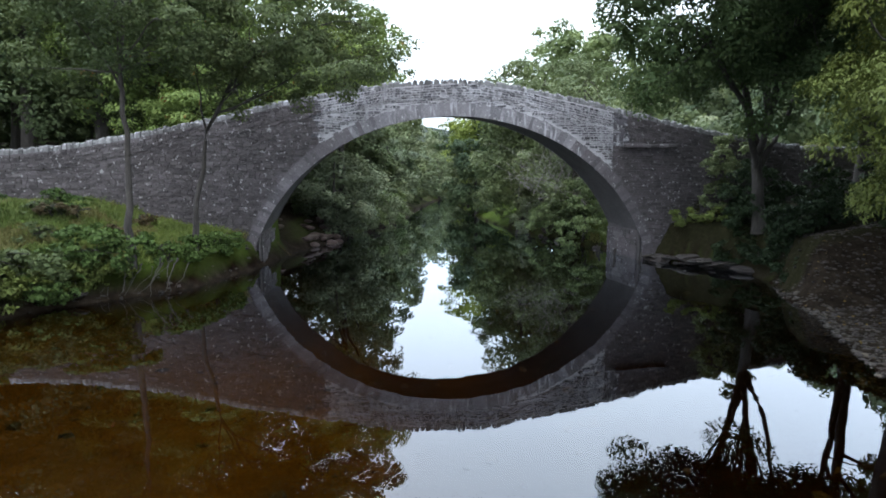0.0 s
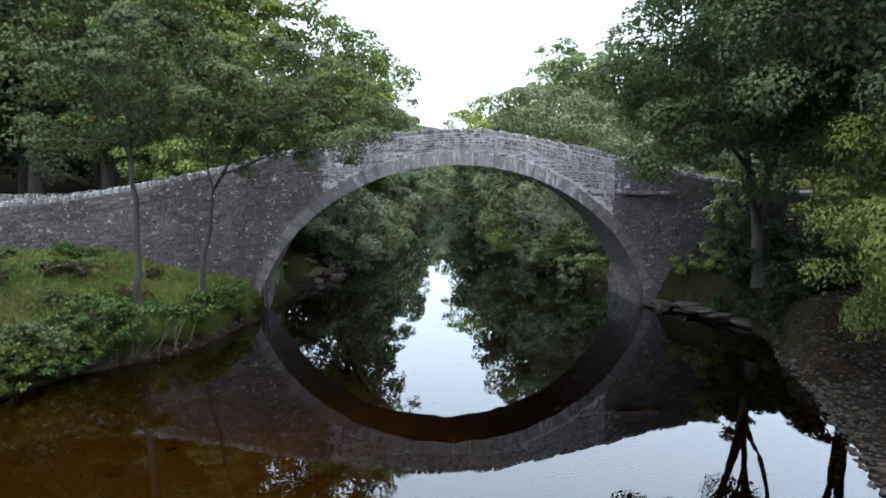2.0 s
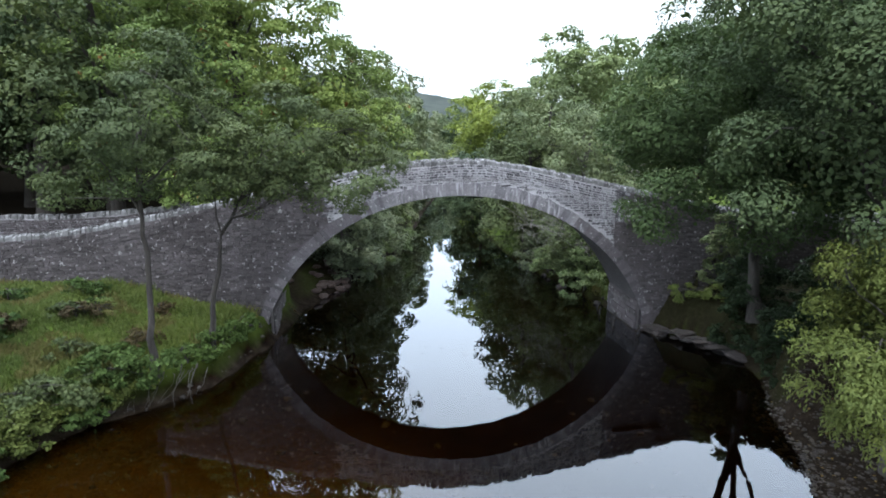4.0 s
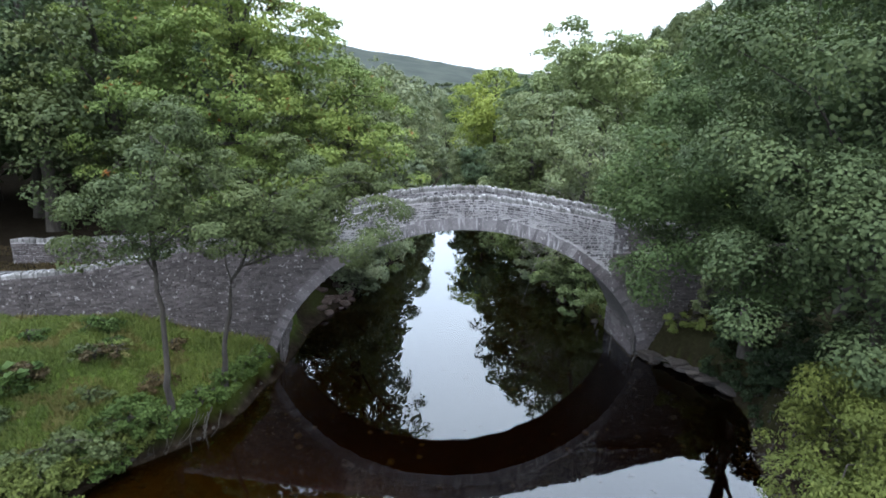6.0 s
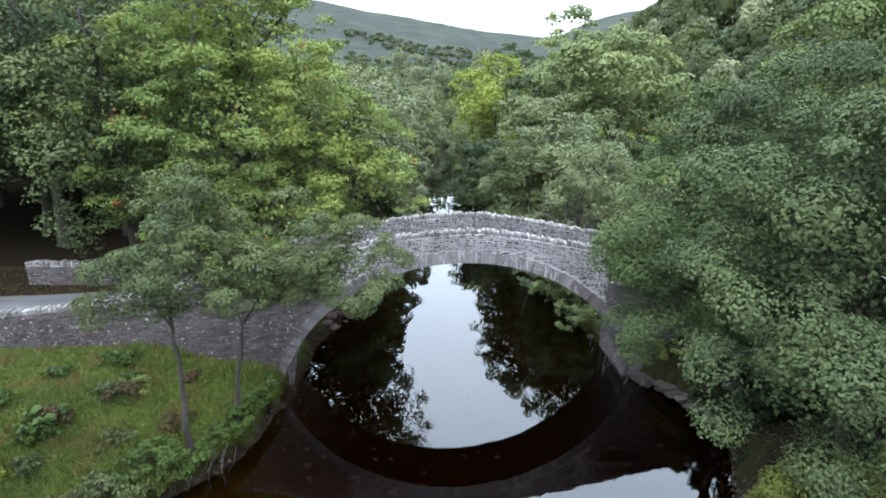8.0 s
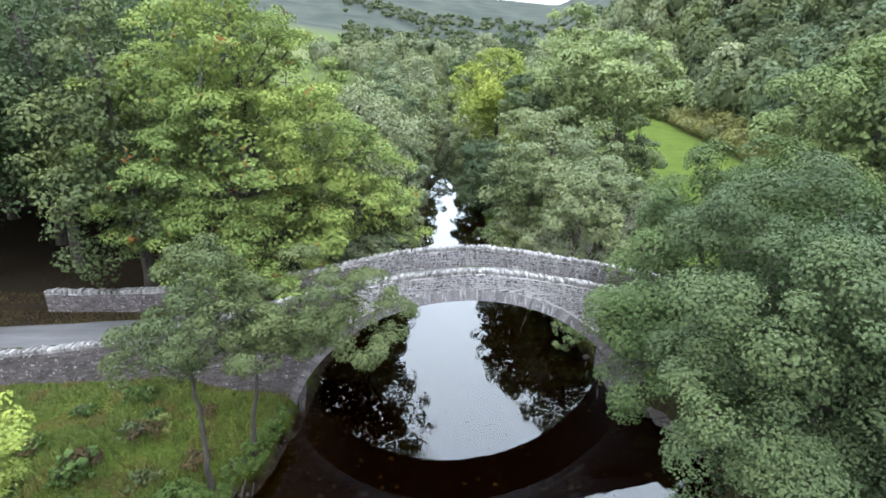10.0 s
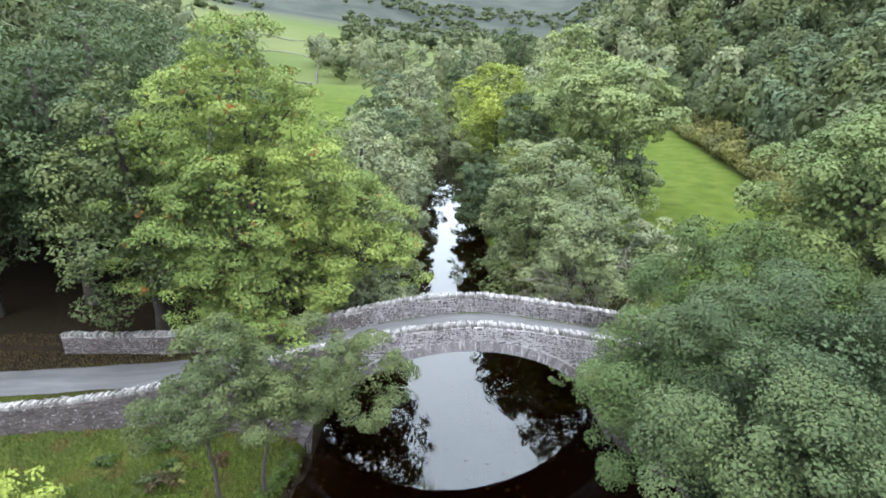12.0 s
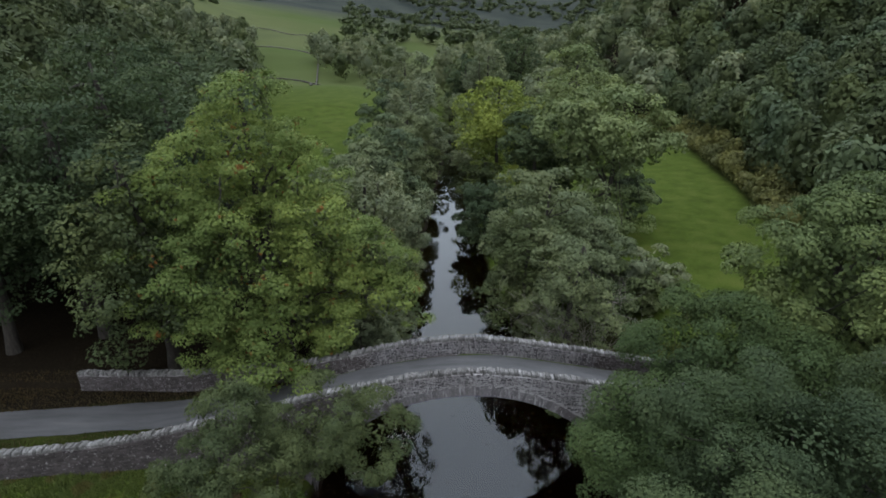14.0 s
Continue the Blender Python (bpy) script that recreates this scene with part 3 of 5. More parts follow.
def lay(stones, name, mat, parent, pick, label, pale=None):
    """Stones that pick() names become parts of their own; the rest is one mesh. pale: a test for limed stones, which are laid apart."""
    if pale:
        lay([v for v in stones if pale(v.mean(0))], name, M_STONE_PALE, parent, pick, "limed rubble stones over the arch")
        lay([v for v in stones if not pale(v.mean(0))], name, mat, parent, lambda c: False, label)
        return
    rest = []
    made = 0
    for v in stones:
        if made < 300 and pick(v.mean(0)):
            child(name, mesh_of(name, v, PILLOW_F if len(v) == 8 else SLAB_F, mat), parent).matrix_parent_inverse = Matrix.Translation((-ARCH_X, -26, 0)) if parent is bridge else Matrix()
            made += 1
        else:
            rest.append(v)
    if rest:
        k = len(rest[0])
        f = PILLOW_F if k == 8 else SLAB_F
        faces = (f[None] + (np.arange(len(rest)) * k)[:, None, None]).reshape(-1, 4)
        ob = child("stonework", mesh_of("stonework", np.concatenate(rest), faces, mat), parent, label, "stuff")
        if parent is bridge:
            ob.matrix_parent_inverse = Matrix.Translation((-ARCH_X, -26, 0))


def courses(x0, x1, front, top, low, sign, course=(0.06, 0.155), length=(0.09, 0.42), parapet=0.95):
    """Rubble stones on a wall face: rows that follow the coping above, level rows below. sign: -1 faces downstream."""
    out = []

    def put(xa, xb, za, zb):
        g = 0.02 if LIMED[0] < xa < LIMED[1] else 0.006
        pts = [(xa + g, za[0] + g), (xb - g, za[1] + g), (xb - g, zb[1] - g), (xa + g, zb[0] - g)]
        pts = [(px + rng.uniform(-0.02, 0.02), pz + rng.uniform(-0.018, 0.018)) for px, pz in pts]
        q = [(px, float(front(px)), pz + 0.03 * math.sin(px * 1.1 + pz * 2.3) + 0.012 * math.sin(px * 2.9 - pz * 1.3)) for px, pz in pts]
        if sign > 0:
            q = q[::-1]
        out.append(pillow(q, rng.uniform(0.01, 0.045), 0.012))

    d = 0.26
    while d < parapet:
        h = rng.uniform(*course)
        x = x0
        while x < x1:
            w = rng.uniform(*length)
            a, b = float(top(x)) - d, float(top(x + w)) - d
            if min(a, b) - h > float(low(x + w / 2)) - 0.05:
                put(x, x + w, (a - h, b - h), (a, b))
            x += w
        d += h
    lo = -0.3
    while lo < 8:
        h = rng.uniform(*course)
        x = x0 + rng.uniform(0, 0.3)
        while x < x1:
            w = rng.uniform(*length)
            lim = min(float(top(x)), float(top(x + w))) - d
            bot = max(float(low(x)), float(low(x + w)))
            if lo < lim - 0.03 and lo + h * 0.4 > bot:
                put(x, x + w, (lo, lo), (min(lo + h, lim),) * 2)
            x += w
        lo += h
    return out


def ring_at(sine):
    """Thickness of the ring: thinner towards the springing."""
    return 0.42 + (RING - 0.42) * np.clip((sine - 0.45) / 0.45, 0, 1)


def ring_low(x):
    x = np.asarray(x)
    inner = np.clip((arch_z(x, 0.5) - ARCH_Z) / ARCH_B, 0, 1)
    return np.maximum(arch_z(x, ring_at(inner)), -0.6)


def visible_low(x):
    x = np.asarray(x)
    base = np.interp(x, [-40, -19, -14.3, -12, -9.7, -8.4, -8, 9.5, 10, 14, 20, 40], [2.5, 2.5, 2.2, 1.6, 1.1, 0.5, -0.6, -0.6, 0.2, 1.0, 2.0, 2.5])
    return np.maximum(ring_low(x), base)


lay(courses(-31, 26, near_y, near_top, visible_low, -1), "stone", M_STONE, wall_near, lambda c: -3.4 < c[0] < 4.6, "coursed grey rubble stones of the bridge face", lambda c: -5.6 - 0.25 * math.sin(c[2] * 9) < c[0] < 8.6 and c[2] > float(arch_z(c[0], RING)) - 0.1 and c[2] > 5.3)
# the lane's side of both parapets, and the outer face of the far one
lay(courses(-24.3, 26, lambda x: far_y(x) - 0.21, far_top, lambda x: deck_z(x) - 0.15, -1, parapet=1.3), "stone", M_STONE, wall_far, lambda c: -4 < c[0] < 6, "coursed grey rubble stones of the parapet", lambda c: -5 < c[0] < 9)
lay(courses(-26, 20, lambda x: near_y(x) + 0.46, near_top, lambda x: deck_z(x) - 0.15, 1, parapet=1.3), "stone", M_STONE, wall_near, lambda c: False, "rubble stones of the parapet's lane side")
# cut end of the far parapet
_e = []
for zz in np.arange(3.55, 4.5, 0.16):
    ya, yb = float(far_y(-24.3)) - 0.2, float(far_y(-24.3)) + 0.22
    _e.append(pillow([(-24.31, yb, zz), (-24.31, ya, zz), (-24.31, ya, zz + 0.15), (-24.31, yb, zz + 0.15)], 0.03, 0.02))
lay(_e, "stone", M_STONE, wall_far, lambda c: False, "squared end stones of the parapet")

# squared stones of the abutments' faces under the arch
_ab = []
for side, fx in ((-1, FAR_X - FAR_A * math.cos(HAUNCH)), (1, FAR_X + FAR_A * math.cos(HAUNCH))):
    nx0 = ARCH_X + side * ARCH_A * math.cos(HAUNCH)
    y_a, y_b = float(near_y(nx0)) + 0.05, float(far_y(fx)) + 0.1
    z = -0.35
    while z < 1.35:
        h = min(rng.uniform(0.18, 0.3), 1.42 - z)
        u = 0.0
        while u < 1.0:
            w = min(rng.uniform(0.1, 0.22), 1.0 - u)
            q = [(nx0 + (fx - nx0) * k - side * 0.03, y_a + (y_b - y_a) * k, zz) for k, zz in ((u + w - 0.004, z), (u + 0.004, z), (u + 0.004, z + h - 0.012), (u + w - 0.004, z + h - 0.012))]
            _ab.append(pillow(q if side > 0 else q[::-1], rng.uniform(0.02, 0.05), 0.015))
            u += w
        z += h
lay(_ab, "abutment_stone", M_STONE, bridge, lambda c: True, "")
# a projecting ledge over the right abutment
_led = []
for k in range(6):
    xa = 8.4 + k * 0.42
    y0 = float(near_y(xa))
    _led.append(np.array([(px, y0 + py, pz) for pz, g in ((5.3, 0.0), (5.42, 0.0), (5.46, 0.02)) for px, py in ((xa + g, -0.24 + g), (xa + 0.4 - g, -0.24 + g), (xa + 0.4 - g, 0.1), (xa + g, 0.1))]))
SLAB_F = np.array([[0, 1, 5, 4], [1, 2, 6, 5], [2, 3, 7, 6], [3, 0, 4, 7], [4, 5, 9, 8], [5, 6, 10, 9], [6, 7, 11, 10], [7, 4, 8, 11], [8, 9, 10, 11], [3, 2, 1, 0]])
for v in _led:
    child("ledge_stone", mesh_of("ledge_stone", v, SLAB_F, M_STONE), wall_near)

# voussoirs: long thin ring stones on both faces
_vs = []
for sgn, cx, ra, rb, face in ((-1, ARCH_X, ARCH_A, ARCH_B, lambda x: float(near_y(x))), (1, FAR_X, FAR_A, FAR_B, lambda x: float(far_y(x)) + 0.2)):
    a = math.pi - HAUNCH + 0.1
    while a > HAUNCH - 0.1:
        r_here = math.hypot(ra * math.sin(a), rb * math.cos(a))
        b = a - rng.uniform(0.13, 0.27) / r_here
        out_r = float(ring_at(math.sin(b))) + rng.uniform(-0.04, 0.06)
        if sgn > 0:
            out_r = min(out_r, 0.14)
        q = []
        for ang, grow in ((a, 0.0), (b, 0.0), (b, out_r), (a, out_r)):
            px, pz = cx + (ra + grow) * math.cos(ang), ARCH_Z + (rb + grow) * math.sin(ang)
            q.append((px, face(px), pz))
        q = q if sgn < 0 else q[::-1]
        _vs.append(pillow(q, rng.uniform(0.015, 0.05), 0.012, 0.006))
        a = b
lay([v for v in _vs if abs(v.mean(0)[0] - 1.2) < 5.2 + 0.6 * math.sin(v.mean(0)[0] * 9)], "voussoir", M_RING_PALE, bridge, lambda c: True, "")
lay([v for v in _vs if abs(v.mean(0)[0] - 1.2) >= 5.2 + 0.6 * math.sin(v.mean(0)[0] * 9)], "voussoir", M_RING, bridge, lambda c: True, "")

# coping: upright slabs set side by side


def copings(x0, x1, mid, top):
    out, x = [], x0
    while x < x1:
        w = rng.uniform(0.08, 0.2)
        hgt, half = rng.uniform(-0.07, 0.04), rng.uniform(0.16, 0.26)
        lean = rng.uniform(-0.05, 0.05)
        v = []
        for frac, shrink in ((0.0, 0.0), (0.75, 0.0), (1.0, 0.05)):
            for sx, sy in ((0, -1), (1, -1), (1, 1), (0, 1)):
                px = x + 0.003 + (w - 0.006) * sx + (0.006 if frac == 1 else 0) * (1 - 2 * sx)
                pz = float(top(px)) - 0.26 + (0.26 + hgt) * frac + rng.uniform(-0.008, 0.008)
                v.append((px + lean * frac, float(mid(px)) + sy * (half - shrink), pz))
        out.append(np.array(v))
        x += w
    return out


lay(copings(-31, 26, lambda x: near_y(x) + 0.23, near_top), "coping_stone", M_COPE, wall_near, lambda c: -23 < c[0] < 13, "upright coping slabs")
lay(copings(-24.3, 26, lambda x: far_y(x) + 0.0, far_top), "coping_stone", M_COPE, wall_far, lambda c: -24 < c[0] < 13, "upright coping slabs")

# ---- trees ----
def tube(path, radii, sides=8):
    path = np.asarray(path, float)
    n = len(path)
    tang = np.gradient(path, axis=0)
    tang /= np.linalg.norm(tang, axis=1)[:, None] + 1e-9
    ref = np.where(np.abs(tang[:, 2:3]) > 0.9, np.array([[1.0, 0, 0]]), np.array([[0, 0, 1.0]]))
    u = np.cross(tang, ref)
    u /= np.linalg.norm(u, axis=1)[:, None] + 1e-9
    w = np.cross(tang, u)
    ang = np.linspace(0, 2 * math.pi, sides, endpoint=False)
    v = path[:, None] + np.asarray(radii)[:, None, None] * (u[:, None] * np.cos(ang)[None, :, None] + w[:, None] * np.sin(ang)[None, :, None])
    i = np.arange(n - 1)[:, None] * sides
    j = np.arange(sides)[None]
    f = np.stack([i + j, i + (j + 1) % sides, i + sides + (j + 1) % sides, i + sides + j], -1).reshape(-1, 4)
    return v.reshape(-1, 3), f


def merged(pieces):
    vs, fs, base = [], [], 0
    for v, f in pieces:
        vs.append(v)
        fs.append(f + base)
        base += len(v)
    return np.concatenate(vs), np.concatenate(fs)


def bough(r, a, b, r0, r1, sag=0.15, n=7, sides=6):
    """A curved, tapering limb from a to b."""
    a, b = np.asarray(a, float), np.asarray(b, float)
    t = np.linspace(0, 1, n)[:, None]
    ln = np.linalg.norm(b - a)
    bend = r.normal(0, 0.09, 3) * ln + np.array([0, 0, sag * ln])
    p = a + (b - a) * t + bend * (np.sin(math.pi * t) * 0.8)
    p[1:-1] += r.normal(0, 0.02, (n - 2, 3)) * ln
    return tube(p, r0 + (r1 - r0) * t[:, 0] ** 0.8, sides)


def leaf_quads(r, pos, nrm, size, slim=0.62, hang=0.0):
    """One folded blade at every point."""
    n = len(pos)
    nrm = nrm / (np.linalg.norm(nrm, axis=1)[:, None] + 1e-9)
    d = r.normal(0, 1, (n, 3)) + np.array([0, 0, -hang])
    d -= nrm * (d * nrm).sum(1)[:, None]
    d /= np.linalg.norm(d, axis=1)[:, None] + 1e-9
    s = np.cross(nrm, d)
    ln = (size * r.uniform(0.65, 1.35, n))[:, None]
    wd = ln * slim * r.uniform(0.8, 1.2, n)[:, None]
    fold = nrm * ln * r.uniform(0.05, 0.2, n)[:, None]
    v = np.stack([pos - d * ln * 0.5 - fold * 0.5, pos + s * wd * 0.5 + fold, pos + d * ln * 0.5 - fold, pos - s * wd * 0.5 + fold], 1)
    return v.reshape(-1, 3), np.arange(4 * n).reshape(n, 4)


def _quad_sphere(n):
    """Unit directions and quads of a cube blown up to a ball, n by n quads a side."""
    g = np.tan(np.linspace(-math.pi / 4, math.pi / 4, n + 1))
    pts, quads, seen = [], [], {}
    for axis in range(3):
        for side in (-1, 1):
            ids = np.zeros((n + 1, n + 1), int)
            for i, u in enumerate(g):
                for j, w in enumerate(g):
                    p = [0.0, 0.0, 0.0]
                    p[axis], p[(axis + 1) % 3], p[(axis + 2) % 3] = side, u, w
                    key = tuple(round(c, 5) for c in p)
                    if key not in seen:
                        seen[key] = len(pts)
                        pts.append(p)
                    ids[i, j] = seen[key]
            for i in range(n):
                for j in range(n):
                    k = [ids[i, j], ids[i + 1, j], ids[i + 1, j + 1], ids[i, j + 1]]
                    quads.append(k if side > 0 else k[::-1])
    pts = np.array(pts)
    return pts / np.linalg.norm(pts, axis=1)[:, None], np.array(quads)


QUAD_SPHERE = {n: _quad_sphere(n) for n in (3, 4)}


def billows(r, count, wide, deep):
    """A lumpy form, like a cauliflower: gives the radius and the outward normal along unit directions."""
    k = np.arange(count) + 0.5
    phi, th = np.arccos(1 - 2 * k / count), k * 2.39996 + r.uniform(0, 6.28)
    heads = np.stack([np.cos(th) * np.sin(phi), np.sin(th) * np.sin(phi), np.cos(phi)], 1) + r.normal(0, 0.3 / math.sqrt(count) * 2, (count, 3))
    heads /= np.linalg.norm(heads, axis=1)[:, None]
    w = wide * r.uniform(0.7, 1.3, count) * 2 / math.sqrt(count)
    tall = r.uniform(0.6, 1.0, count)

    def form(d):
        ang = np.arccos(np.clip(d @ heads.T, -1, 1)) / w
        lift = np.sqrt(np.maximum(0, 1 - ang ** 2)) * tall
        best = lift.argmax(1)
        return 1 - deep + deep * lift.max(1), d + (d - heads[best]) * 1.2
    return form


def leaf_mass(r, centre, radii, n, heads, leaves=0, wide=1.25, deep=0.3, inner=1.0):
    """A crown's inner body as quads, and leaf places and normals on its surface."""
    form = billows(r, heads, wide, deep)
    d, f = QUAD_SPHERE[n]
    c, rad = np.asarray(centre, float), np.asarray(radii, float)
    v = c + d * rad * (form(d)[0] * r.uniform(0.86, 1.1, len(d)))[:, None] * inner + r.normal(0, 0.03, (len(d), 3)) * rad
    if not leaves:
        return v, f, None, None
    u = r.normal(0, 1, (leaves, 3)) + np.array([0, 0, 0.35])
    u /= np.linalg.norm(u, axis=1)[:, None]
    rr, nrm = form(u)
    return v, f, c + u * rad * (rr * r.uniform(0.76, 1.1, leaves))[:, None], nrm / rad * rad.mean() + r.normal(0, 0.3, (leaves, 3))


def leaf_tris(r, pos, nrm, size):
    """One three-cornered spray of leaves at every point, for trees far off."""
    n = len(pos)
    nrm = nrm / (np.linalg.norm(nrm, axis=1)[:, None] + 1e-9)
    d = np.cross(nrm, r.normal(0, 1, (n, 3)))
    d /= np.linalg.norm(d, axis=1)[:, None] + 1e-9
    w = np.cross(nrm, d)
    ln = (size * r.uniform(0.6, 1.3, n))[:, None]
    v = np.stack([pos - d * ln * 0.5 - w * ln * 0.4, pos - d * ln * 0.45 + w * ln * 0.45, pos + d * ln * 0.6], 1)
    return v.reshape(-1, 3), np.arange(3 * n).reshape(n, 3)


def crown_points(r, masses, clumps, leaves, clump_r, flat=0.62, inner=0.15, up=0.55, drop=0.0, core=5, cover=2.1, shell=(0.7, 1.06), rough=0.22):
    """Leaf places, normals and sizes: boughs cover the crown's masses (centre, radii), clumps cover boughs, leaves cover clumps; big inner leaves fill them."""
    masses = [(mc, tuple(max(k - 0.75 * clump_r, 0.6 * k) for k in mr)) for mc, mr in masses]
    size = np.array([m[1][0] * m[1][1] + m[1][1] * m[1][2] + m[1][0] * m[1][2] for m in masses])
    clumps = int(max(clumps, cover * 4.19 * size.sum() * 0.6 / (math.pi * clump_r ** 2)))
    lobes = max(8, clumps // 5)
    # boughs spread evenly over each mass, without those buried in another
    c, rad, u = [], [], []
    for (mc, mr), s in zip(masses, size / size.sum()):
        n = max(3, int(lobes * s))
        k = np.arange(n) + 0.5
        phi = np.arccos(1 - 1.85 * k / n)
        th = k * 2.39996 + r.uniform(0, 6.28)
        d = np.stack([np.cos(th) * np.sin(phi), np.sin(th) * np.sin(phi), np.cos(phi)], 1) + r.normal(0, 0.16, (n, 3))
        d /= np.linalg.norm(d, axis=1)[:, None]
        p = np.array(mc, float) + d * np.array(mr, float) * 0.85
        keep = np.ones(n, bool)
        for oc, orad in masses:
            if oc is not mc:
                keep &= np.linalg.norm((p - np.array(oc, float)) / np.array(orad, float), axis=1) > 0.62
        c.append(np.repeat([mc], keep.sum(), 0))
        rad.append(np.repeat([mr], keep.sum(), 0))
        u.append(d[keep])
    c, rad, u = np.concatenate(c).astype(float), np.concatenate(rad).astype(float), np.concatenate(u)
    lobes = len(u)
    rr = np.where(r.random(lobes) < inner, r.uniform(0.5, 0.75, lobes), r.uniform(0.74, 0.96, lobes))
    lobe_at = c + u * rad * rr[:, None]
    lobe_out = u / rad
    lobe_out /= np.linalg.norm(lobe_out, axis=1)[:, None]
    lobe_r = clump_r * r.uniform(1.1, 2.1, lobes)
    of = r.choice(lobes, clumps, p=lobe_r ** 2 / (lobe_r ** 2).sum())
    w = r.normal(0, 1, (clumps, 3)) + 0.9 * lobe_out[of] + np.array([0, 0, 0.45])
    w /= np.linalg.norm(w, axis=1)[:, None]
    off = w * (lobe_r[of] * r.uniform(0.75, 1.05, clumps))[:, None]
    off[:, 2] *= 0.75
    centre = lobe_at[of] + off
    cr = clump_r * r.uniform(0.55, 1.25, clumps)
    which = r.choice(clumps, leaves, p=cr ** 2 / (cr ** 2).sum())
    v = r.normal(0, 1, (leaves, 3)) + 0.7 * w[which] + np.array([0, 0, 0.6])
    v /= np.linalg.norm(v, axis=1)[:, None]
    off = v * (cr[which] * r.uniform(*shell, leaves))[:, None]
    off[:, 2] *= flat
    off[:, 2] -= drop * r.random(leaves) ** 2 * cr[which]
    pos = centre[which] + off
    nrm = v * 0.8 + np.array([0, 0, up]) + r.normal(0, rough, (leaves, 3))
    scale = np.ones(leaves)
    if core:
        k = np.repeat(np.arange(clumps), core)
        q = r.normal(0, 1, (len(k), 3)) + 0.5 * w[k]
        q /= np.linalg.norm(q, axis=1)[:, None]
        deep = q * (cr[k] * 0.42)[:, None]
        deep[:, 2] *= flat
        pos = np.concatenate([pos, centre[k] + deep])
        nrm = np.concatenate([nrm, q])
        scale = np.concatenate([scale, -cr[k] * 0.36])
    return centre, pos, nrm, scale


def tree(name, label, base, stems, masses, mat, seed, clumps=160, leaves=30000, clump_r=0.9, leaf=0.22, slim=0.62, limb_to=14, trunk_r=0.25, flat=0.62, hang=0.0, drop=0.0, twigs=0, category="tree", group="", sink=0.25, up=0.55, limb_from=0.35, core=5, fill=0.55, **more):
    """A tree: masses are crown ellipsoids relative to the base; stems are the trunks' bends as lists of points, also relative."""
    r = np.random.default_rng(seed)
    ob = thing(name, base, label, category, group)
    centre, pos, nrm, scale = crown_points(r, masses, clumps, leaves, clump_r, flat, up=up, drop=drop, core=core, **more)
    wood = []
    tips = []
    for st in stems:
        st = np.asarray(st, float)
        t = np.linspace(0, len(st) - 1, 4 * len(st))
        p = np.stack([np.interp(t, np.arange(len(st)), st[:, i]) for i in range(3)], 1)
        p[1:] += r.normal(0, 0.03, (len(p) - 1, 3))
        p[0, 2] -= sink if st[0][2] < 0.2 else 0
        q = t / t[-1]
        ground_up = st[0][2] < 0.2
        rad = trunk_r * (1.0 if ground_up else 0.55) * (1 - 0.72 * q) * (1 + (0.4 if ground_up else 0.0) * np.exp(-q * 14))
        wood.append(tube(p, rad, 10))
        tips.append((p, rad))
    clumps = len(centre)
    far = r.permutation(clumps)[:limb_to]
    for i in far:
        p, rad = tips[r.integers(len(tips))]
        j = min(len(p) - 1, int(len(p) * r.uniform(limb_from, 0.98)))
        for cand in tips:
            if np.linalg.norm(cand[0][j if j < len(cand[0]) else -1] - centre[i]) < np.linalg.norm(p[j] - centre[i]):
                p, rad = cand
                j = min(j, len(p) - 1)
        r0 = rad[j] * 0.6
        wood.append(bough(r, p[j], centre[i], r0, max(0.012, r0 * 0.15), 0.1))
        for _ in range(twigs):
            k = r.integers(clumps)
            if np.linalg.norm(centre[k] - centre[i]) < 3.0:
                wood.append(bough(r, centre[i] * 0.7 + p[j] * 0.3, centre[k], r0 * 0.3, 0.008, 0.05, 5, 4))
    for i, (v, f) in enumerate(wood):
        child("trunk" if i < len(stems) else "limb", mesh_of("trunk", v, f, M_BARK, True), ob)
    pieces = [leaf_quads(r, pos, nrm, np.where(scale > 0, leaf, -scale), slim, hang)]
    if fill:
        # inner leaves, larger and shaded, close the view through the crown
        big = min(leaf * 1.7, 0.42)
        for mc, mr in masses:
            mr = np.array([max(k - 0.75 * clump_r, 0.6 * k) for k in mr])
            n = int(fill * 4 * math.pi * float(np.mean(mr)) ** 2 * 0.45 / (big * big * 0.62))
            q = r.normal(0, 1, (n, 3))
            q /= np.linalg.norm(q, axis=1)[:, None]
            pieces.append(leaf_quads(r, np.array(mc, float) + q * mr * r.uniform(0.4, 0.82, (n, 1)), q + r.normal(0, 0.3, (n, 3)) + np.array([0, 0, 0.3]), big))
    child("crown", mesh_of("crown", *merged(pieces), mat, True), ob, "leafy crown")
    return ob


def gz(x, y):
    return float(ground_z(x, y))


# two slender young alders on the left bank
tree("alder_tree", "slender young alder with a thin grey trunk on the grassy bank", (-10.2, 17.05, gz(-10.2, 17.05)), [[(0, 0, 0), (0.05, 0.1, 3), (0.1, 0, 6), (0.5, 0, 10)]],
     [((0.9, 0.2, 8.2), (2.4, 2.2, 2.3)), ((1.8, 0.4, 7.0), (2.0, 1.9, 1.5)), ((-0.6, 0, 6.9), (2.0, 1.8, 1.5)), ((0.7, 0, 9.6), (1.5, 1.4, 1.4))], M_LEAF_ALDER, 11, 170, 26000, 0.5, 0.105, fill=0.25, limb_to=15, trunk_r=0.12, up=0.3, limb_from=0.62, core=2)
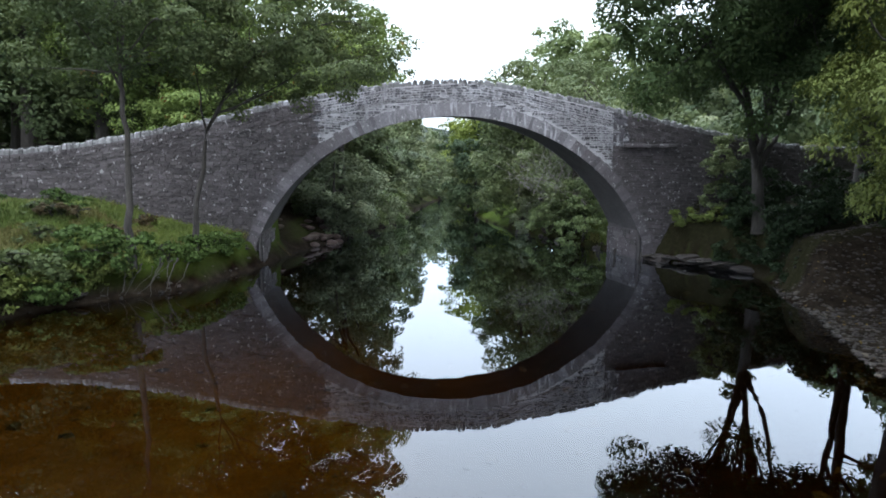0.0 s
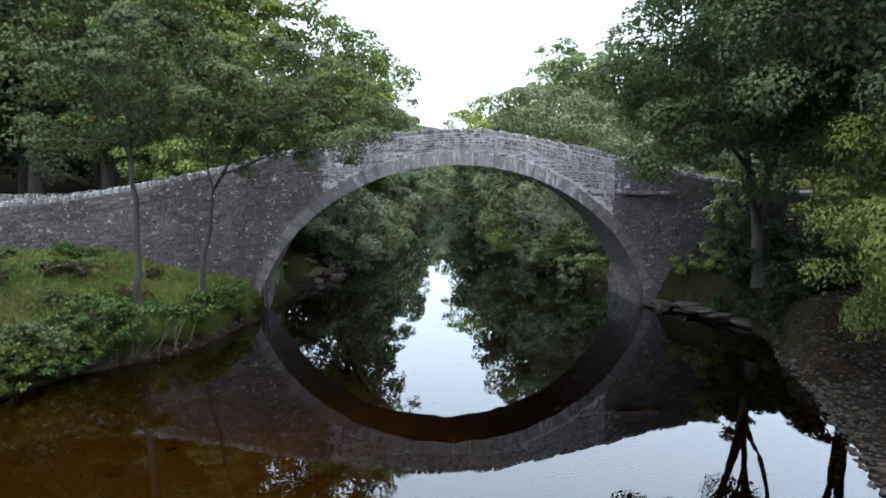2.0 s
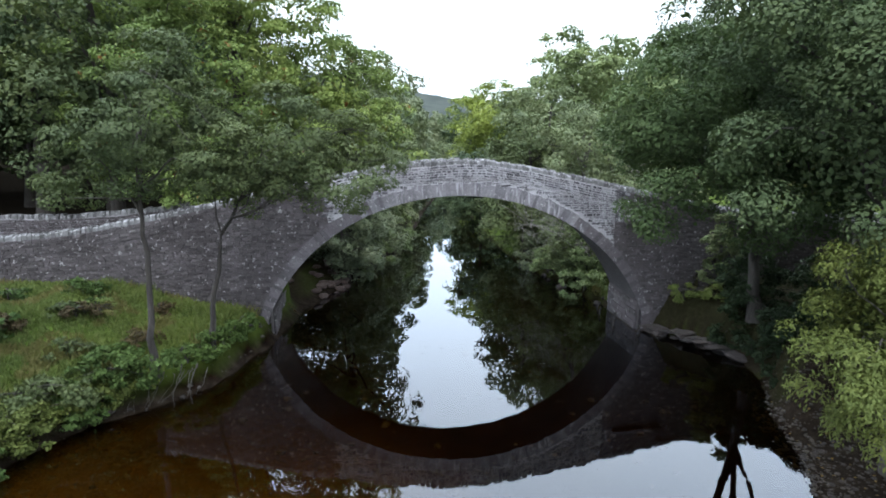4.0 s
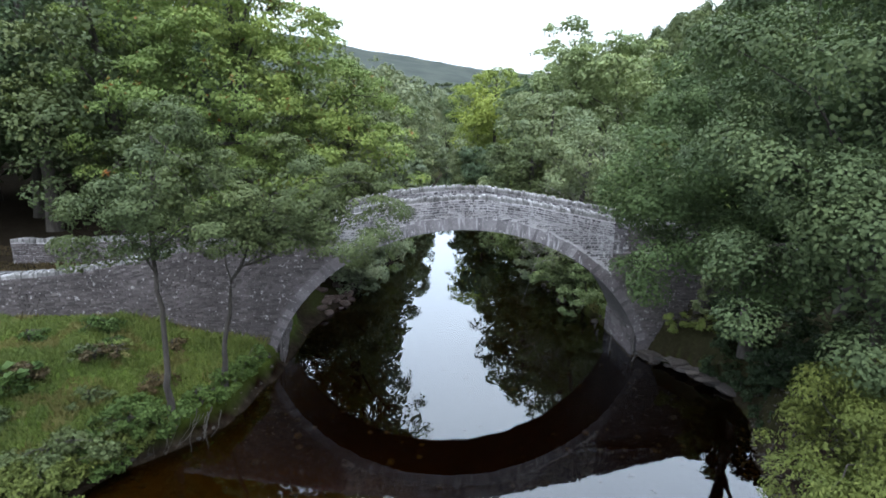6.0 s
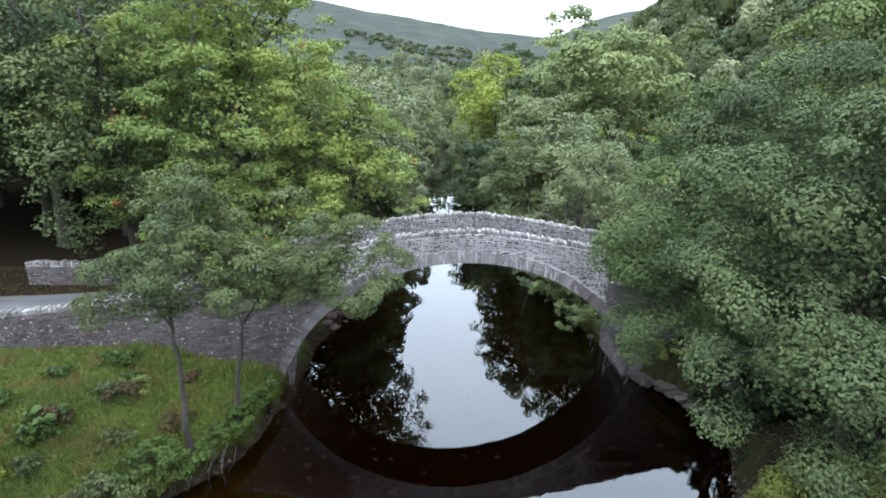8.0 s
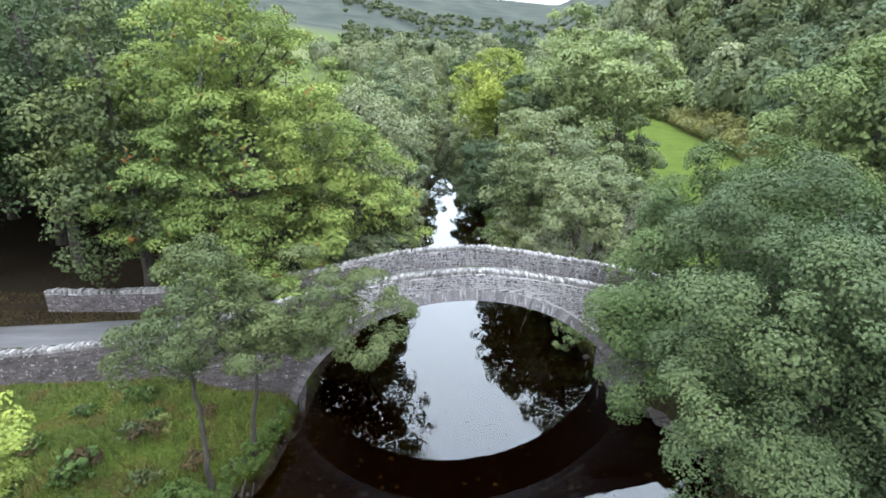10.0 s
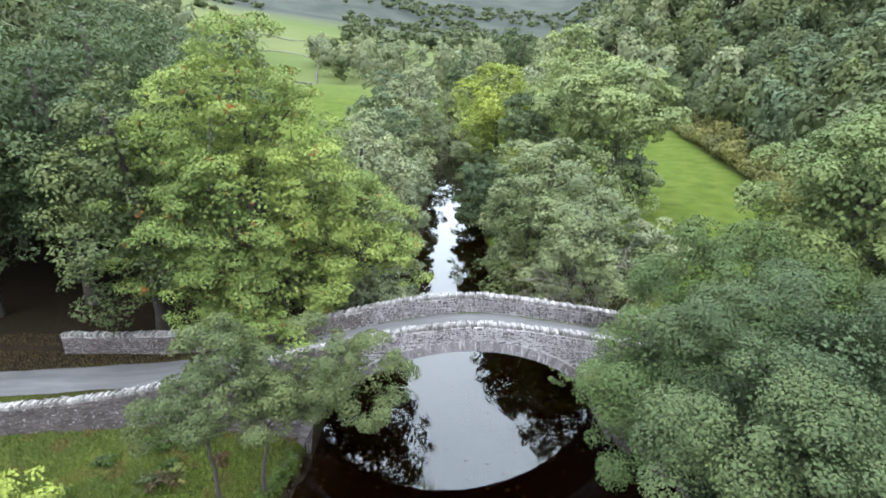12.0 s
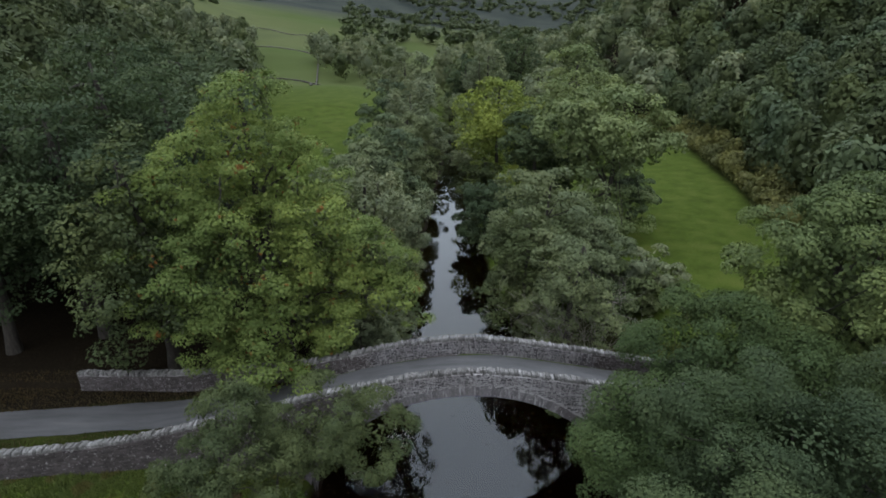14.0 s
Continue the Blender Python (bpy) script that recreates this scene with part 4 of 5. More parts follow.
tree("alder_tree", "young leaning alder with a thin grey trunk on the bank", (-9.2, 19.3, gz(-9.2, 19.3)), [[(0, 0, 0), (0.2, 0.1, 2), (0.7, 0.1, 4.6), (2.4, 0, 7.5)]],
     [((3.2, 0.0, 8.0), (2.5, 2.1, 1.8)), ((5.4, 0.2, 7.4), (1.8, 1.7, 1.5)), ((1.8, 0, 6.7), (2.0, 1.7, 1.6)), ((4.2, 0, 6.6), (2.0, 1.6, 1.3))], M_LEAF_ALDER, 12, 170, 26000, 0.5, 0.105, fill=0.25, limb_to=15, trunk_r=0.12, up=0.3, limb_from=0.62, core=2)
# the big maple beyond the lane
tree("maple_tree", "big spreading maple with yellow-green leaves and a few orange sprays", (-12.5, 31.8, gz(-12.5, 31.8)), [[(0, 0, 0), (0.2, 0, 5), (0, 0, 11), (-0.2, 0, 19)], [(0, 0, 1), (2, 1, 6), (4, 1, 11)]],
     [((0.6, -1, 18.4), (2.6, 2.6, 3.0)), ((-0.6, -1.4, 15.8), (4.2, 4.2, 3.0)), ((-3.8, -1.6, 13.6), (3.6, 3.8, 2.8)), ((2.8, -1.2, 14.0), (3.5, 3.6, 3.0)), ((4.6, -1.2, 12.0), (3.2, 3.2, 2.6)), ((0.0, -2.0, 10.4), (5.8, 5.2, 3.6)), ((-4.4, -2.0, 10.0), (3.5, 4.2, 3.4)),
      ((6.0, -1.2, 9.4), (3.5, 3.4, 2.9)), ((8.3, -1.2, 6.8), (3.1, 2.9, 2.4)), ((4.4, -1.6, 6.6), (3.6, 3.4, 2.6)), ((0.8, -2.8, 5.6), (4.9, 4.2, 2.8)), ((1.5, -5.0, 3.6), (3.2, 2.4, 2.0)), ((-4.0, -2.5, 6.0), (3.2, 3.4, 2.6))], M_LEAF_MAPLE, 21, 520, 100000, 0.85, 0.155, limb_to=30, trunk_r=0.42, flat=0.42, drop=0.3)
# trees that lean over the river from the right bank
tree("sycamore_tree", "dense dark sycamore leaning over the river from the bank", (13.0, 21.5, gz(13.0, 21.5)), [[(0, 0, 0), (-0.3, 0, 2.4), (-1.2, -0.6, 5), (-3.4, -2.0, 9.5)], [(-0.3, 0, 2.3), (0.5, -0.6, 4.5), (0.6, -2, 10)], [(-0.35, 0, 2.4), (-1.8, -1.6, 4.6), (-5.2, -4.8, 6.6)], [(-0.3, 0, 2.3), (0.1, 0.2, 5), (-0.8, -0.8, 9)], [(-0.4, 0, 2.6), (-1.0, -2.0, 5), (-3.0, -4.6, 8)]],
     [((-4.4, -4.0, 8.6), (3.1, 3.0, 2.8)), ((-5.2, -4.4, 5.6), (2.4, 2.3, 2.0)), ((-2.2, -2.4, 10.8), (3.2, 3.2, 2.8)), ((-2.4, -4.0, 5.8), (2.8, 2.4, 2.0)), ((0.9, -2.2, 9.6), (3.2, 3.4, 3.0)), ((-0.5, -4.7, 8.6), (2.6, 2.2, 2.4)), ((-4.4, -1.8, 6.6), (1.8, 2.1, 1.5))], M_LEAF_SYC, 31, 330, 125000, 0.85, 0.11, limb_to=46, trunk_r=0.25, flat=0.7)
tree("sycamore_tree", "tall round-headed sycamore behind the leaning one", (18.4, 23.4, gz(18.4, 23.4)), [[(0, 0, 0), (0.2, 0, 4), (0.1, 0, 9), (0, 0, 14)], [(0, 0, 2), (-1.2, -1, 6), (-2.2, -1.6, 11)]],
     [((-0.8, -1.6, 12.8), (4.4, 4.2, 3.6)), ((-3.0, -1.8, 8.8), (3.4, 3.2, 3.4)), ((3.6, -1, 12.0), (5.0, 4.6, 4.6)), ((1.0, -3.6, 8.4), (4.8, 3.4, 4.0))], M_LEAF_SYC_PALE, 33, 300, 85000, 0.85, 0.16, limb_to=26, trunk_r=0.32, flat=0.7)
tree("sycamore_tree", "broad sycamore with pale green leaf clusters above the gravel", (11.8, 12.6, gz(11.8, 12.6)), [[(0, 0, 0), (-0.5, 0, 3), (-1.2, -0.2, 7), (-2.2, -0.4, 12)], [(0, 0, 0.5), (0.8, 0, 5), (1.2, 0, 12)]],
     [((-3.4, -1.2, 11.6), (2.9, 2.9, 2.8)), ((-1.2, 0.2, 13.0), (3.4, 3.4, 2.8)), ((-3.6, -2.0, 8.6), (2.4, 2.4, 2.4)), ((2.0, 0.8, 12.4), (3.8, 3.8, 3.2)), ((1.0, -1.8, 9.6), (3.4, 2.6, 2.8)), ((-1.4, -0.6, 9.6), (3.0, 2.6, 2.6)), ((0.6, -1.0, 6.8), (2.7, 2.3, 1.7))], M_LEAF_SYC_MID, 32, 330, 150000, 0.75, 0.092, limb_to=34, trunk_r=0.28, flat=0.72)
tree("willow_tree", "small willow with narrow pale leaves over the gravel", (11.6, 9.4, gz(11.6, 9.4)), [[(0, 0, 0), (-0.6, 0, 2), (-3.0, -0.3, 4.8)], [(0, 0, 0.3), (-0.6, -0.2, 2.5), (-2.2, -0.4, 5.2)]],
     [((-3.6, -0.4, 4.5), (1.8, 1.3, 1.9)), ((-1.4, 0, 4.8), (2.1, 1.6, 2.0)), ((-2.9, -0.6, 3.0), (1.4, 1.0, 1.0)), ((-3.2, -0.2, 5.8), (1.4, 1.1, 1.0))], M_LEAF_OSIER, 34, 230, 52000, 0.45, 0.1, slim=0.3, fill=0.4, limb_to=26, trunk_r=0.1, hang=1.6, drop=0.5)


def rounded(r, h, rad, low=0.3):
    """Crown masses of a free-standing broadleaf of height h."""
    out = [((0, 0, h * 0.68), (rad * 0.78, rad * 0.78, h * 0.29))]
    for i in range(5):
        a = i * 1.257 + r.uniform(-0.4, 0.4)
        z = h * r.uniform(low + 0.12, 0.72)
        out.append(((rad * 0.5 * math.cos(a), rad * 0.5 * math.sin(a), z), (rad * r.uniform(0.42, 0.6),) * 2 + (h * r.uniform(0.14, 0.22),)))
    out.append(((0, 0, h * low + 0.6), (rad * 0.75, rad * 0.75, h * 0.14)))
    return out


def roadside(kind, label, x, y, h, rad, mat, seed, leaves=15000, clumps=120, clump_r=0.95, leaf=0.32, low=0.3, group="", **more):
    r = np.random.default_rng(seed)
    leaves, leaf = int(leaves * 0.55), leaf * 1.05
    return tree(kind, label, (x, y, gz(x, y)), [[(0, 0, 0), (r.normal(0, 0.3), r.normal(0, 0.3), h * 0.4), (r.normal(0, 0.5), r.normal(0, 0.5), h * 0.85)]], rounded(r, h, rad, low), mat, seed, clumps, leaves, clump_r, leaf,
                limb_to=9, trunk_r=0.018 * h + 0.06, group=group, **more)


# upstream, right bank
roadside("willow_tree", "rounded grey-green willow at the river's edge upstream", 8.8, 46.4, 12.8, 6.9, M_LEAF_WILLOW, 41, 38000, 240, 0.95, 0.25, 0.08)
roadside("willow_tree", "low spreading willow overhanging the water", 6.2, 42.4, 11.4, 4.1, M_LEAF_ALDER, 42, 15000, 100, 0.7, 0.22, 0.1)
roadside("willow_tree", "bushy willow beside the meadow", 12.6, 44.6, 8.0, 3.6, M_LEAF_WILLOW, 43, 13000, 90, 0.7, 0.24, 0.1)
roadside("ash_tree", "tall broad fresh green ash beside the meadow", 17.6, 59.0, 19.0, 7.6, M_LEAF_FRESH, 44, 34000, 240, 1.15, 0.34, 0.16)
roadside("ash_tree", "tall pale ash among riverside trees", 15.6, 71.0, 22.5, 6.6, M_LEAF_FRESH, 45, 18000, 140, 1.1, 0.38, 0.2)
roadside("alder_tree", "dark alder overhanging the upstream water", 4.0, 62.0, 9.4, 4.1, M_LEAF_DARK, 46, 17000, 120, 0.8, 0.28, 0.08)
roadside("alder_tree", "dark tall alder on the upstream bank", 10.8, 68.0, 16.2, 4.9, M_LEAF_DARK, 47, 18000, 130, 0.9, 0.34, 0.15)
roadside("lime_tree", "bright yellow-green lime tree on the bank", 6.8, 83.0, 19.5, 7.8, M_LEAF_LIME, 48, 18000, 130, 1.0, 0.36, 0.12)
roadside("birch_tree", "pale drooping birch up the river", 8.0, 135.0, 22.0, 6.0, M_LEAF_HAZY, 49, 13000, 100, 1.1, 0.42, 0.12, drop=1.2)
roadside("alder_tree", "dark tree up the river beside the birch", 2.6, 142.0, 22.0, 5.5, M_LEAF_DARK, 50, 11000, 90, 1.1, 0.45, 0.15)
roadside("alder_tree", "dark tree behind the birch up the river", 16.5, 152.0, 25.0, 6.5, M_LEAF_DARK, 53, 10000, 80, 1.1, 0.48, 0.15)
roadside("ash_tree", "rounded grey-green tree beyond the lime", 16.0, 105.0, 19.0, 7.0, M_LEAF_HAZY, 52, 14000, 110, 1.2, 0.42, 0.12)
roadside("ash_tree", "round tree at the meadow's edge", 23.0, 66.0, 8.0, 2.8, M_LEAF_WOOD, 51, 8000, 60, 0.8, 0.3, 0.1)
roadside("alder_tree", "sparse grey-green alder with half its twigs bare beside the bridge", 9.0, 35.4, 11.4, 3.7, M_LEAF_WILLOW, 54, 20000, 110, 0.6, 0.18, 0.15, drop=0.4, fill=0.25)
# upstream, left bank
roadside("alder_tree", "feathery pale alder beside the upstream river", -7.2, 38.5, 16.5, 5.4, M_LEAF_HAZY, 61, 22000, 140, 0.8, 0.24, 0.08, drop=0.6)
roadside("alder_tree", "low alder with branches down to the water", -6.8, 34.8, 5.6, 2.8, M_LEAF_HAZY, 62, 14000, 90, 0.6, 0.19, 0.08, drop=0.6)
roadside("ash_tree", "tall ash on the upstream bank", -9.4, 50.0, 14.0, 4.6, M_LEAF_WILLOW, 63, 22000, 150, 1.0, 0.32, 0.12)
roadside("ash_tree", "tall grey-green tree on the river bank", -9.0, 64.0, 14.5, 4.8, M_LEAF_WOOD, 64, 18000, 120, 1.0, 0.34, 0.1)
roadside("ash_tree", "olive-green tree leaning to the river", -7.4, 78.0, 14.0, 5.2, M_LEAF_WILLOW, 65, 16000, 110, 1.0, 0.36, 0.1)
roadside("willow_tree", "grey willow far up the river bank", -7.6, 96.0, 16.0, 6.0, M_LEAF_HAZY, 66, 14000, 100, 1.1, 0.4, 0.1)
roadside("willow_tree", "tall pale willow far up the river", -11.0, 124.0, 20.0, 7.0, M_LEAF_HAZY, 67, 14000, 100, 1.2, 0.45, 0.1)
roadside("ash_tree", "tree beside the valley fields", -13.5, 108.0, 14.0, 5.0, M_LEAF_WOOD, 68, 11000, 80, 1.2, 0.42, 0.1)
# shrubs and low trees that line both banks up the river
for i, (x, y, h, rad) in enumerate([(-6.4, 47, 7, 2.8), (-6.0, 57, 7.5, 2.8), (-5.6, 68, 8, 3.0), (-5.2, 86, 8, 3.2), (-4.4, 106, 9, 3.4), (5.2, 66, 7, 2.8), (3.8, 80, 8, 3.2), (3.4, 98, 9, 3.6), (3.0, 112, 10, 4.0), (-12.5, 40, 13, 4.4), (-13.0, 57, 9, 3.6), (-1.0, 130, 12, 4.5), (15.0, 40.5, 4.5, 2.6), (17.5, 43.5, 5.0, 2.8)]):
    roadside("riverside_willow", "bushy grey-green willow leaning over the upstream water", x, y, h, rad, (M_LEAF_ALDER, M_LEAF_HAZY, M_LEAF_WILLOW)[i % 3], 120 + i, 7000, 60, 0.8, 0.32, 0.05, group="riverside willows")
roadside("lime_tree", "bright yellow-green young tree on the near bank", -15.0, 11.7, 10.6, 2.1, M_LEAF_LIME, 70, 16000, 90, 0.55, 0.15, 0.35)
# sycamores added, mostly out of view, to shade the gravel bar
for i, (x, y, h, rad) in enumerate([(19.5, 16.5, 13, 4.6), (16.5, 8.0, 14, 4.6), (24.0, 21.0, 16, 5.5), (14.5, 2.5, 14, 4.8), (24.0, 12.0, 16, 5.5), (16.5, -4.0, 15, 5.4), (22.0, 3.0, 16, 5.5), (15.0, -12.0, 15, 5.4)]):
    roadside("sycamore_tree", "leafy sycamore added to shade the gravel bar", x, y, h, rad, M_LEAF_SYC_PALE, 140 + i, 30000 if y > 7 else 9000, 130, 0.9, 0.17 if y > 7 else 0.3, 0.2, group="sycamores by the gravel bar")
# the dark wood left of the lane
for i, (x, y, h, rad, mat) in enumerate([(-19.2, 30.2, 17.0, 5.0, M_LEAF_ALDER), (-26.0, 33.5, 19.0, 5.5, M_LEAF_DARK), (-31.0, 31.0, 18.0, 5.5, M_LEAF_DARK), (-35.5, 36.0, 21.0, 6.0, M_LEAF_DARK), (-21.0, 40.0, 20.0, 6.0, M_LEAF_DARK), (-28.5, 44.0, 22.0, 6.5, M_LEAF_DARK),
                                          (-20.5, 46.0, 19.0, 5.0, M_LEAF_WOOD), (-39.0, 29.5, 17.0, 5.0, M_LEAF_DARK), (-28.0, 57.0, 21.0, 6.5, M_LEAF_WOOD), (-34.0, 54.0, 22.0, 7.0, M_LEAF_DARK), (-30.0, 37.5, 17.0, 6.0, M_LEAF_DARK), (-23.5, 36.5, 15.0, 5.0, M_LEAF_DARK), (-41.0, 35.0, 18.0, 6.0, M_LEAF_DARK), (-38.0, 43.0, 20.0, 6.5, M_LEAF_DARK), (-46.0, 41.0, 20.0, 6.5, M_LEAF_DARK)]):
    roadside("woodland_tree", "dark leafy woodland tree with a bare lower trunk", x, y, h, rad, mat, 80 + i, 19000, 130, 1.0, 0.22, 0.3 if i else 0.2, group="trees of the dark wood")


def woodland(name, label, spots, mat, seed, leaves, leaf, heights, radii, grid=3):
    """Many billowing crowns far off, in one mesh."""
    r = np.random.default_rng(seed)
    pieces = []
    for x, y in spots:
        h, rad = r.uniform(*heights), r.uniform(*radii)
        base = np.array([x, y, gz(x, y)])
        top = (r.normal(0, 0.22) * rad, r.normal(0, 0.22) * rad, h * 0.76)
        for mc, mr, share in (((0, 0, h * 0.5), (rad * r.uniform(0.85, 1.05), rad * r.uniform(0.85, 1.05), h * 0.46), 0.6), (top, (rad * 0.6, rad * 0.6, h * 0.26), 0.4)):
            v, f, pos, nrm = leaf_mass(r, np.array(mc) + base, mr, grid, 20, max(1, int(leaves * share)), inner=0.58)
            pieces += [(v, np.concatenate([f[:, [0, 1, 2]], f[:, [0, 2, 3]]])), leaf_tris(r, pos, nrm, leaf)]
    return tagged(new(name, mesh_of(name, *merged(pieces), mat, True)), label, "trees", kind="stuff")


def scattered(seed, count, xs, ys, keep, gap):
    r = np.random.default_rng(seed)
    out = []
    for _ in range(count * 30):
        x, y = r.uniform(*xs), r.uniform(*ys)
        if keep(x, y) and all((x - a) ** 2 + (y - b) ** 2 > gap ** 2 for a, b in out):
            out.append((x, y))
            if len(out) >= count:
                break
    return out


_hill = scattered(1, 430, (30, 190), (25, 330), lambda x, y: x > float(wood_edge(y)) + 1 and x < 0.98 * y + 30, 5.6)
_near = scattered(21, 330, (30, 120), (36, 165), lambda x, y: float(wood_edge(y)) + 2.5 < x < float(wood_edge(y)) + 62 and x < 0.95 * y + 26, 4.0)
_hill = [p for p in _hill if p[0] > float(wood_edge(p[1])) + 60 or p[1] > 165]
_kinds = [(M_LEAF_HILL, "dense mixed green woodland on the hillside"), (M_LEAF_ALDER, "olive green trees in the hillside wood"), (M_LEAF_HILL, "dark green trees in the hillside wood"), (M_LEAF_WOOD, "grey-green trees in the hillside wood"), (M_LEAF_HILL, "dark crowns high on the wooded hillside")]
for i, (mat, label) in enumerate(_kinds):
    woodland("hillside_woodland", label, _near[i::5], mat, 2 + 30 * i, 760, 0.72, (6, 13), (3.0, 5.0), 3)
for i, (mat, label) in enumerate(_kinds):
    woodland("hillside_woodland", label, _hill[i::5], mat, 3 + 30 * i, 340, 1.1, (6, 13), (3.2, 5.2), 3)
woodland("hedge_shrubs", "yellow-green shrubs along the meadow's edge", [(float(wood_edge(y)) + d, y) for y in np.arange(58, 150, 3.2) for d in (-0.5, 2.2)], M_LEAF_EDGE, 4, 500, 0.4, (2.5, 4.8), (1.6, 2.6), 3)
_ridge = scattered(17, 230, (50, 420), (150, 800), lambda x, y: x > float(wood_edge(y)) + 25 and 0.2 * y < x < 0.75 * y + 20 and x + y > 330, 8.5)
woodland("hillside_woodland", "dense green woodland along the ridge", _ridge, M_LEAF_WOOD, 18, 260, 1.8, (9, 14), (5.0, 8.0), 3)
_lw = scattered(5, 70, (-95, -14), (42, 125), lambda x, y: x < -14 - (y - 42) * 0.1 and x < -0.40 * y and x > -1.0 * y - 12, 6.5)
woodland("valley_woodland", "dark woodland beside the river", _lw, M_LEAF_HILL, 6, 1500, 0.7, (13, 20), (4.0, 6.0), 4)
_vw = scattered(7, 300, (-160, 160), (135, 450), lambda x, y: (max(float(bank_left(y)) - 14 - 0.06 * (y - 135), -0.185 * y) < x < float(bank_right(y)) + 30) or x > 0.2 * y or (245 < y < 330 and -0.265 * y < x < -0.1 * y) or -0.75 * y < x < -0.37 * y, 7.5)
woodland("valley_woodland", "mixed trees along the upper river", _vw[::2], M_LEAF_HAZY, 8, 480, 1.1, (11, 18), (4.5, 7.0))
woodland("valley_woodland", "mixed dark trees along the upper river", _vw[1::2], M_LEAF_ALDER, 13, 480, 1.1, (11, 18), (4.5, 7.0))
_lh = scattered(15, 190, (-320, -40), (110, 420), lambda x, y: -0.85 * y - 8 < x < -0.38 * y - 4, 7.5)
woodland("hillside_woodland", "green woodland above the fields", _lh, M_LEAF_HILL, 16, 420, 1.3, (10, 16), (4.5, 7.0), 3)
_fw = scattered(9, 620, (-420, 700), (430, 1700), lambda x, y: (-0.19 * y < x < 0.5 * y and math.sin(x * 0.02 + y * 0.006) + math.sin(y * 0.013) > -0.75) or (x < -0.19 * y and (math.sin(x * 0.021 + y * 0.004) + math.sin(y * 0.016 - x * 0.009)) > 1.0), 11.0)
woodland("distant_woodland", "distant dark tree belts among fields", _fw, M_LEAF_HILL, 10, 60, 4.6, (9, 14), (8, 13), 3)
# walls between the distant fields
for i, (x0, y0, x1, y1) in enumerate([(-45, 235, -105, 262), (-60, 330, -150, 372), (-85, 470, -200, 520), (-50, 190, -80, 330), (-105, 262, -175, 470)]):
    r = np.random.default_rng(140 + i)
    n = int(math.hypot(x1 - x0, y1 - y0) / 2.5)
    xs, ys = np.linspace(x0, x1, n), np.linspace(y0, y1, n)
    zs = ground_z(xs, ys)
    path = np.stack([xs, ys, zs + 0.45], 1)
    v, f = tube(path, 0.34 + r.uniform(-0.12, 0.12, n), 6)
    tagged(new("field_wall", mesh_of("field_wall", v, f, M_STONE)), "distant drystone field wall across pasture", "wall", "field walls")
_dw = scattered(11, 60, (-60, 60), (-90, -12), lambda x, y: x < float(bank_left(y)) - 4 or x > float(bank_right(y)) + 5, 7.0)
woodland("valley_woodland", "riverside trees downstream", _dw, M_LEAF_WOOD, 12, 300, 0.9, (9, 14), (3.5, 5.0), 3)

# ---- banks: grass, herbs, shrubs, roots, rocks ----
def shrub(label, x, y, masses, mat, seed, leaves=7000, clumps=70, clump_r=0.35, leaf=0.12, z=None, name="shrub", group="", **more):
    r = np.random.default_rng(seed)
    leaves, leaf, clump_r = int(leaves * 0.5), leaf * 1.1, clump_r * 0.8
    stems = [[(0, 0, 0), (r.normal(0, 0.15), r.normal(0, 0.15), 0.5), (m[0][0] * 0.7, m[0][1] * 0.7, m[0][2] * 0.9)] for m in masses[:3]]
    return tree(name, label, (x, y, gz(x, y) if z is None else z), stems, masses, mat, seed, clumps, leaves, clump_r, leaf, limb_to=10, trunk_r=0.035, category="shrub", group=group, sink=0.1, core=0, cover=1.0, shell=(0.3, 1.25), rough=0.6, fill=0, **more)


shrub("dense dark green bramble on the bank below the alder", -10.9, 16.2, [((0, 0, 0.5), (1.1, 0.8, 0.75)), ((0.9, -0.2, 0.4), (0.8, 0.6, 0.6)), ((-0.9, -0.1, 0.3), (0.8, 0.6, 0.5))], M_HERB, 201, 9000, 90, 0.3, 0.12)
shrub("low green herbs along the bank edge", -9.6, 18.1, [((0, 0, 0.2), (0.7, 0.6, 0.3)), ((0.4, 0.9, 0.2), (0.5, 0.6, 0.3))], M_HERB, 202, 3500, 60, 0.25, 0.11)
shrub("pale green herbs hanging over the bank by the bridge", -9.0, 20.6, [((0, 0, 0.2), (0.45, 0.8, 0.34)), ((0.1, 1.3, 0.2), (0.4, 0.7, 0.3)), ((-0.2, -1.0, 0.2), (0.5, 0.7, 0.3))], M_HERB, 203, 6000, 80, 0.28, 0.11)
shrub("leafy green weeds on the lower bank", -12.8, 14.4, [((0, 0, 0.15), (1.2, 0.8, 0.35)), ((-1.6, -0.4, 0.12), (1.0, 0.8, 0.3)), ((1.2, 0.6, 0.12), (0.9, 0.7, 0.3))], M_LEAF_ALDER, 204, 6000, 90, 0.28, 0.13)
shrub("leafy yellow-green weeds among grass", -16.4, 14.0, [((0, 0, 0.35), (1.3, 1.0, 0.5)), ((-2, 0.4, 0.3), (1.2, 0.9, 0.4))], M_LEAF_LIME, 205, 7000, 80, 0.28, 0.13)
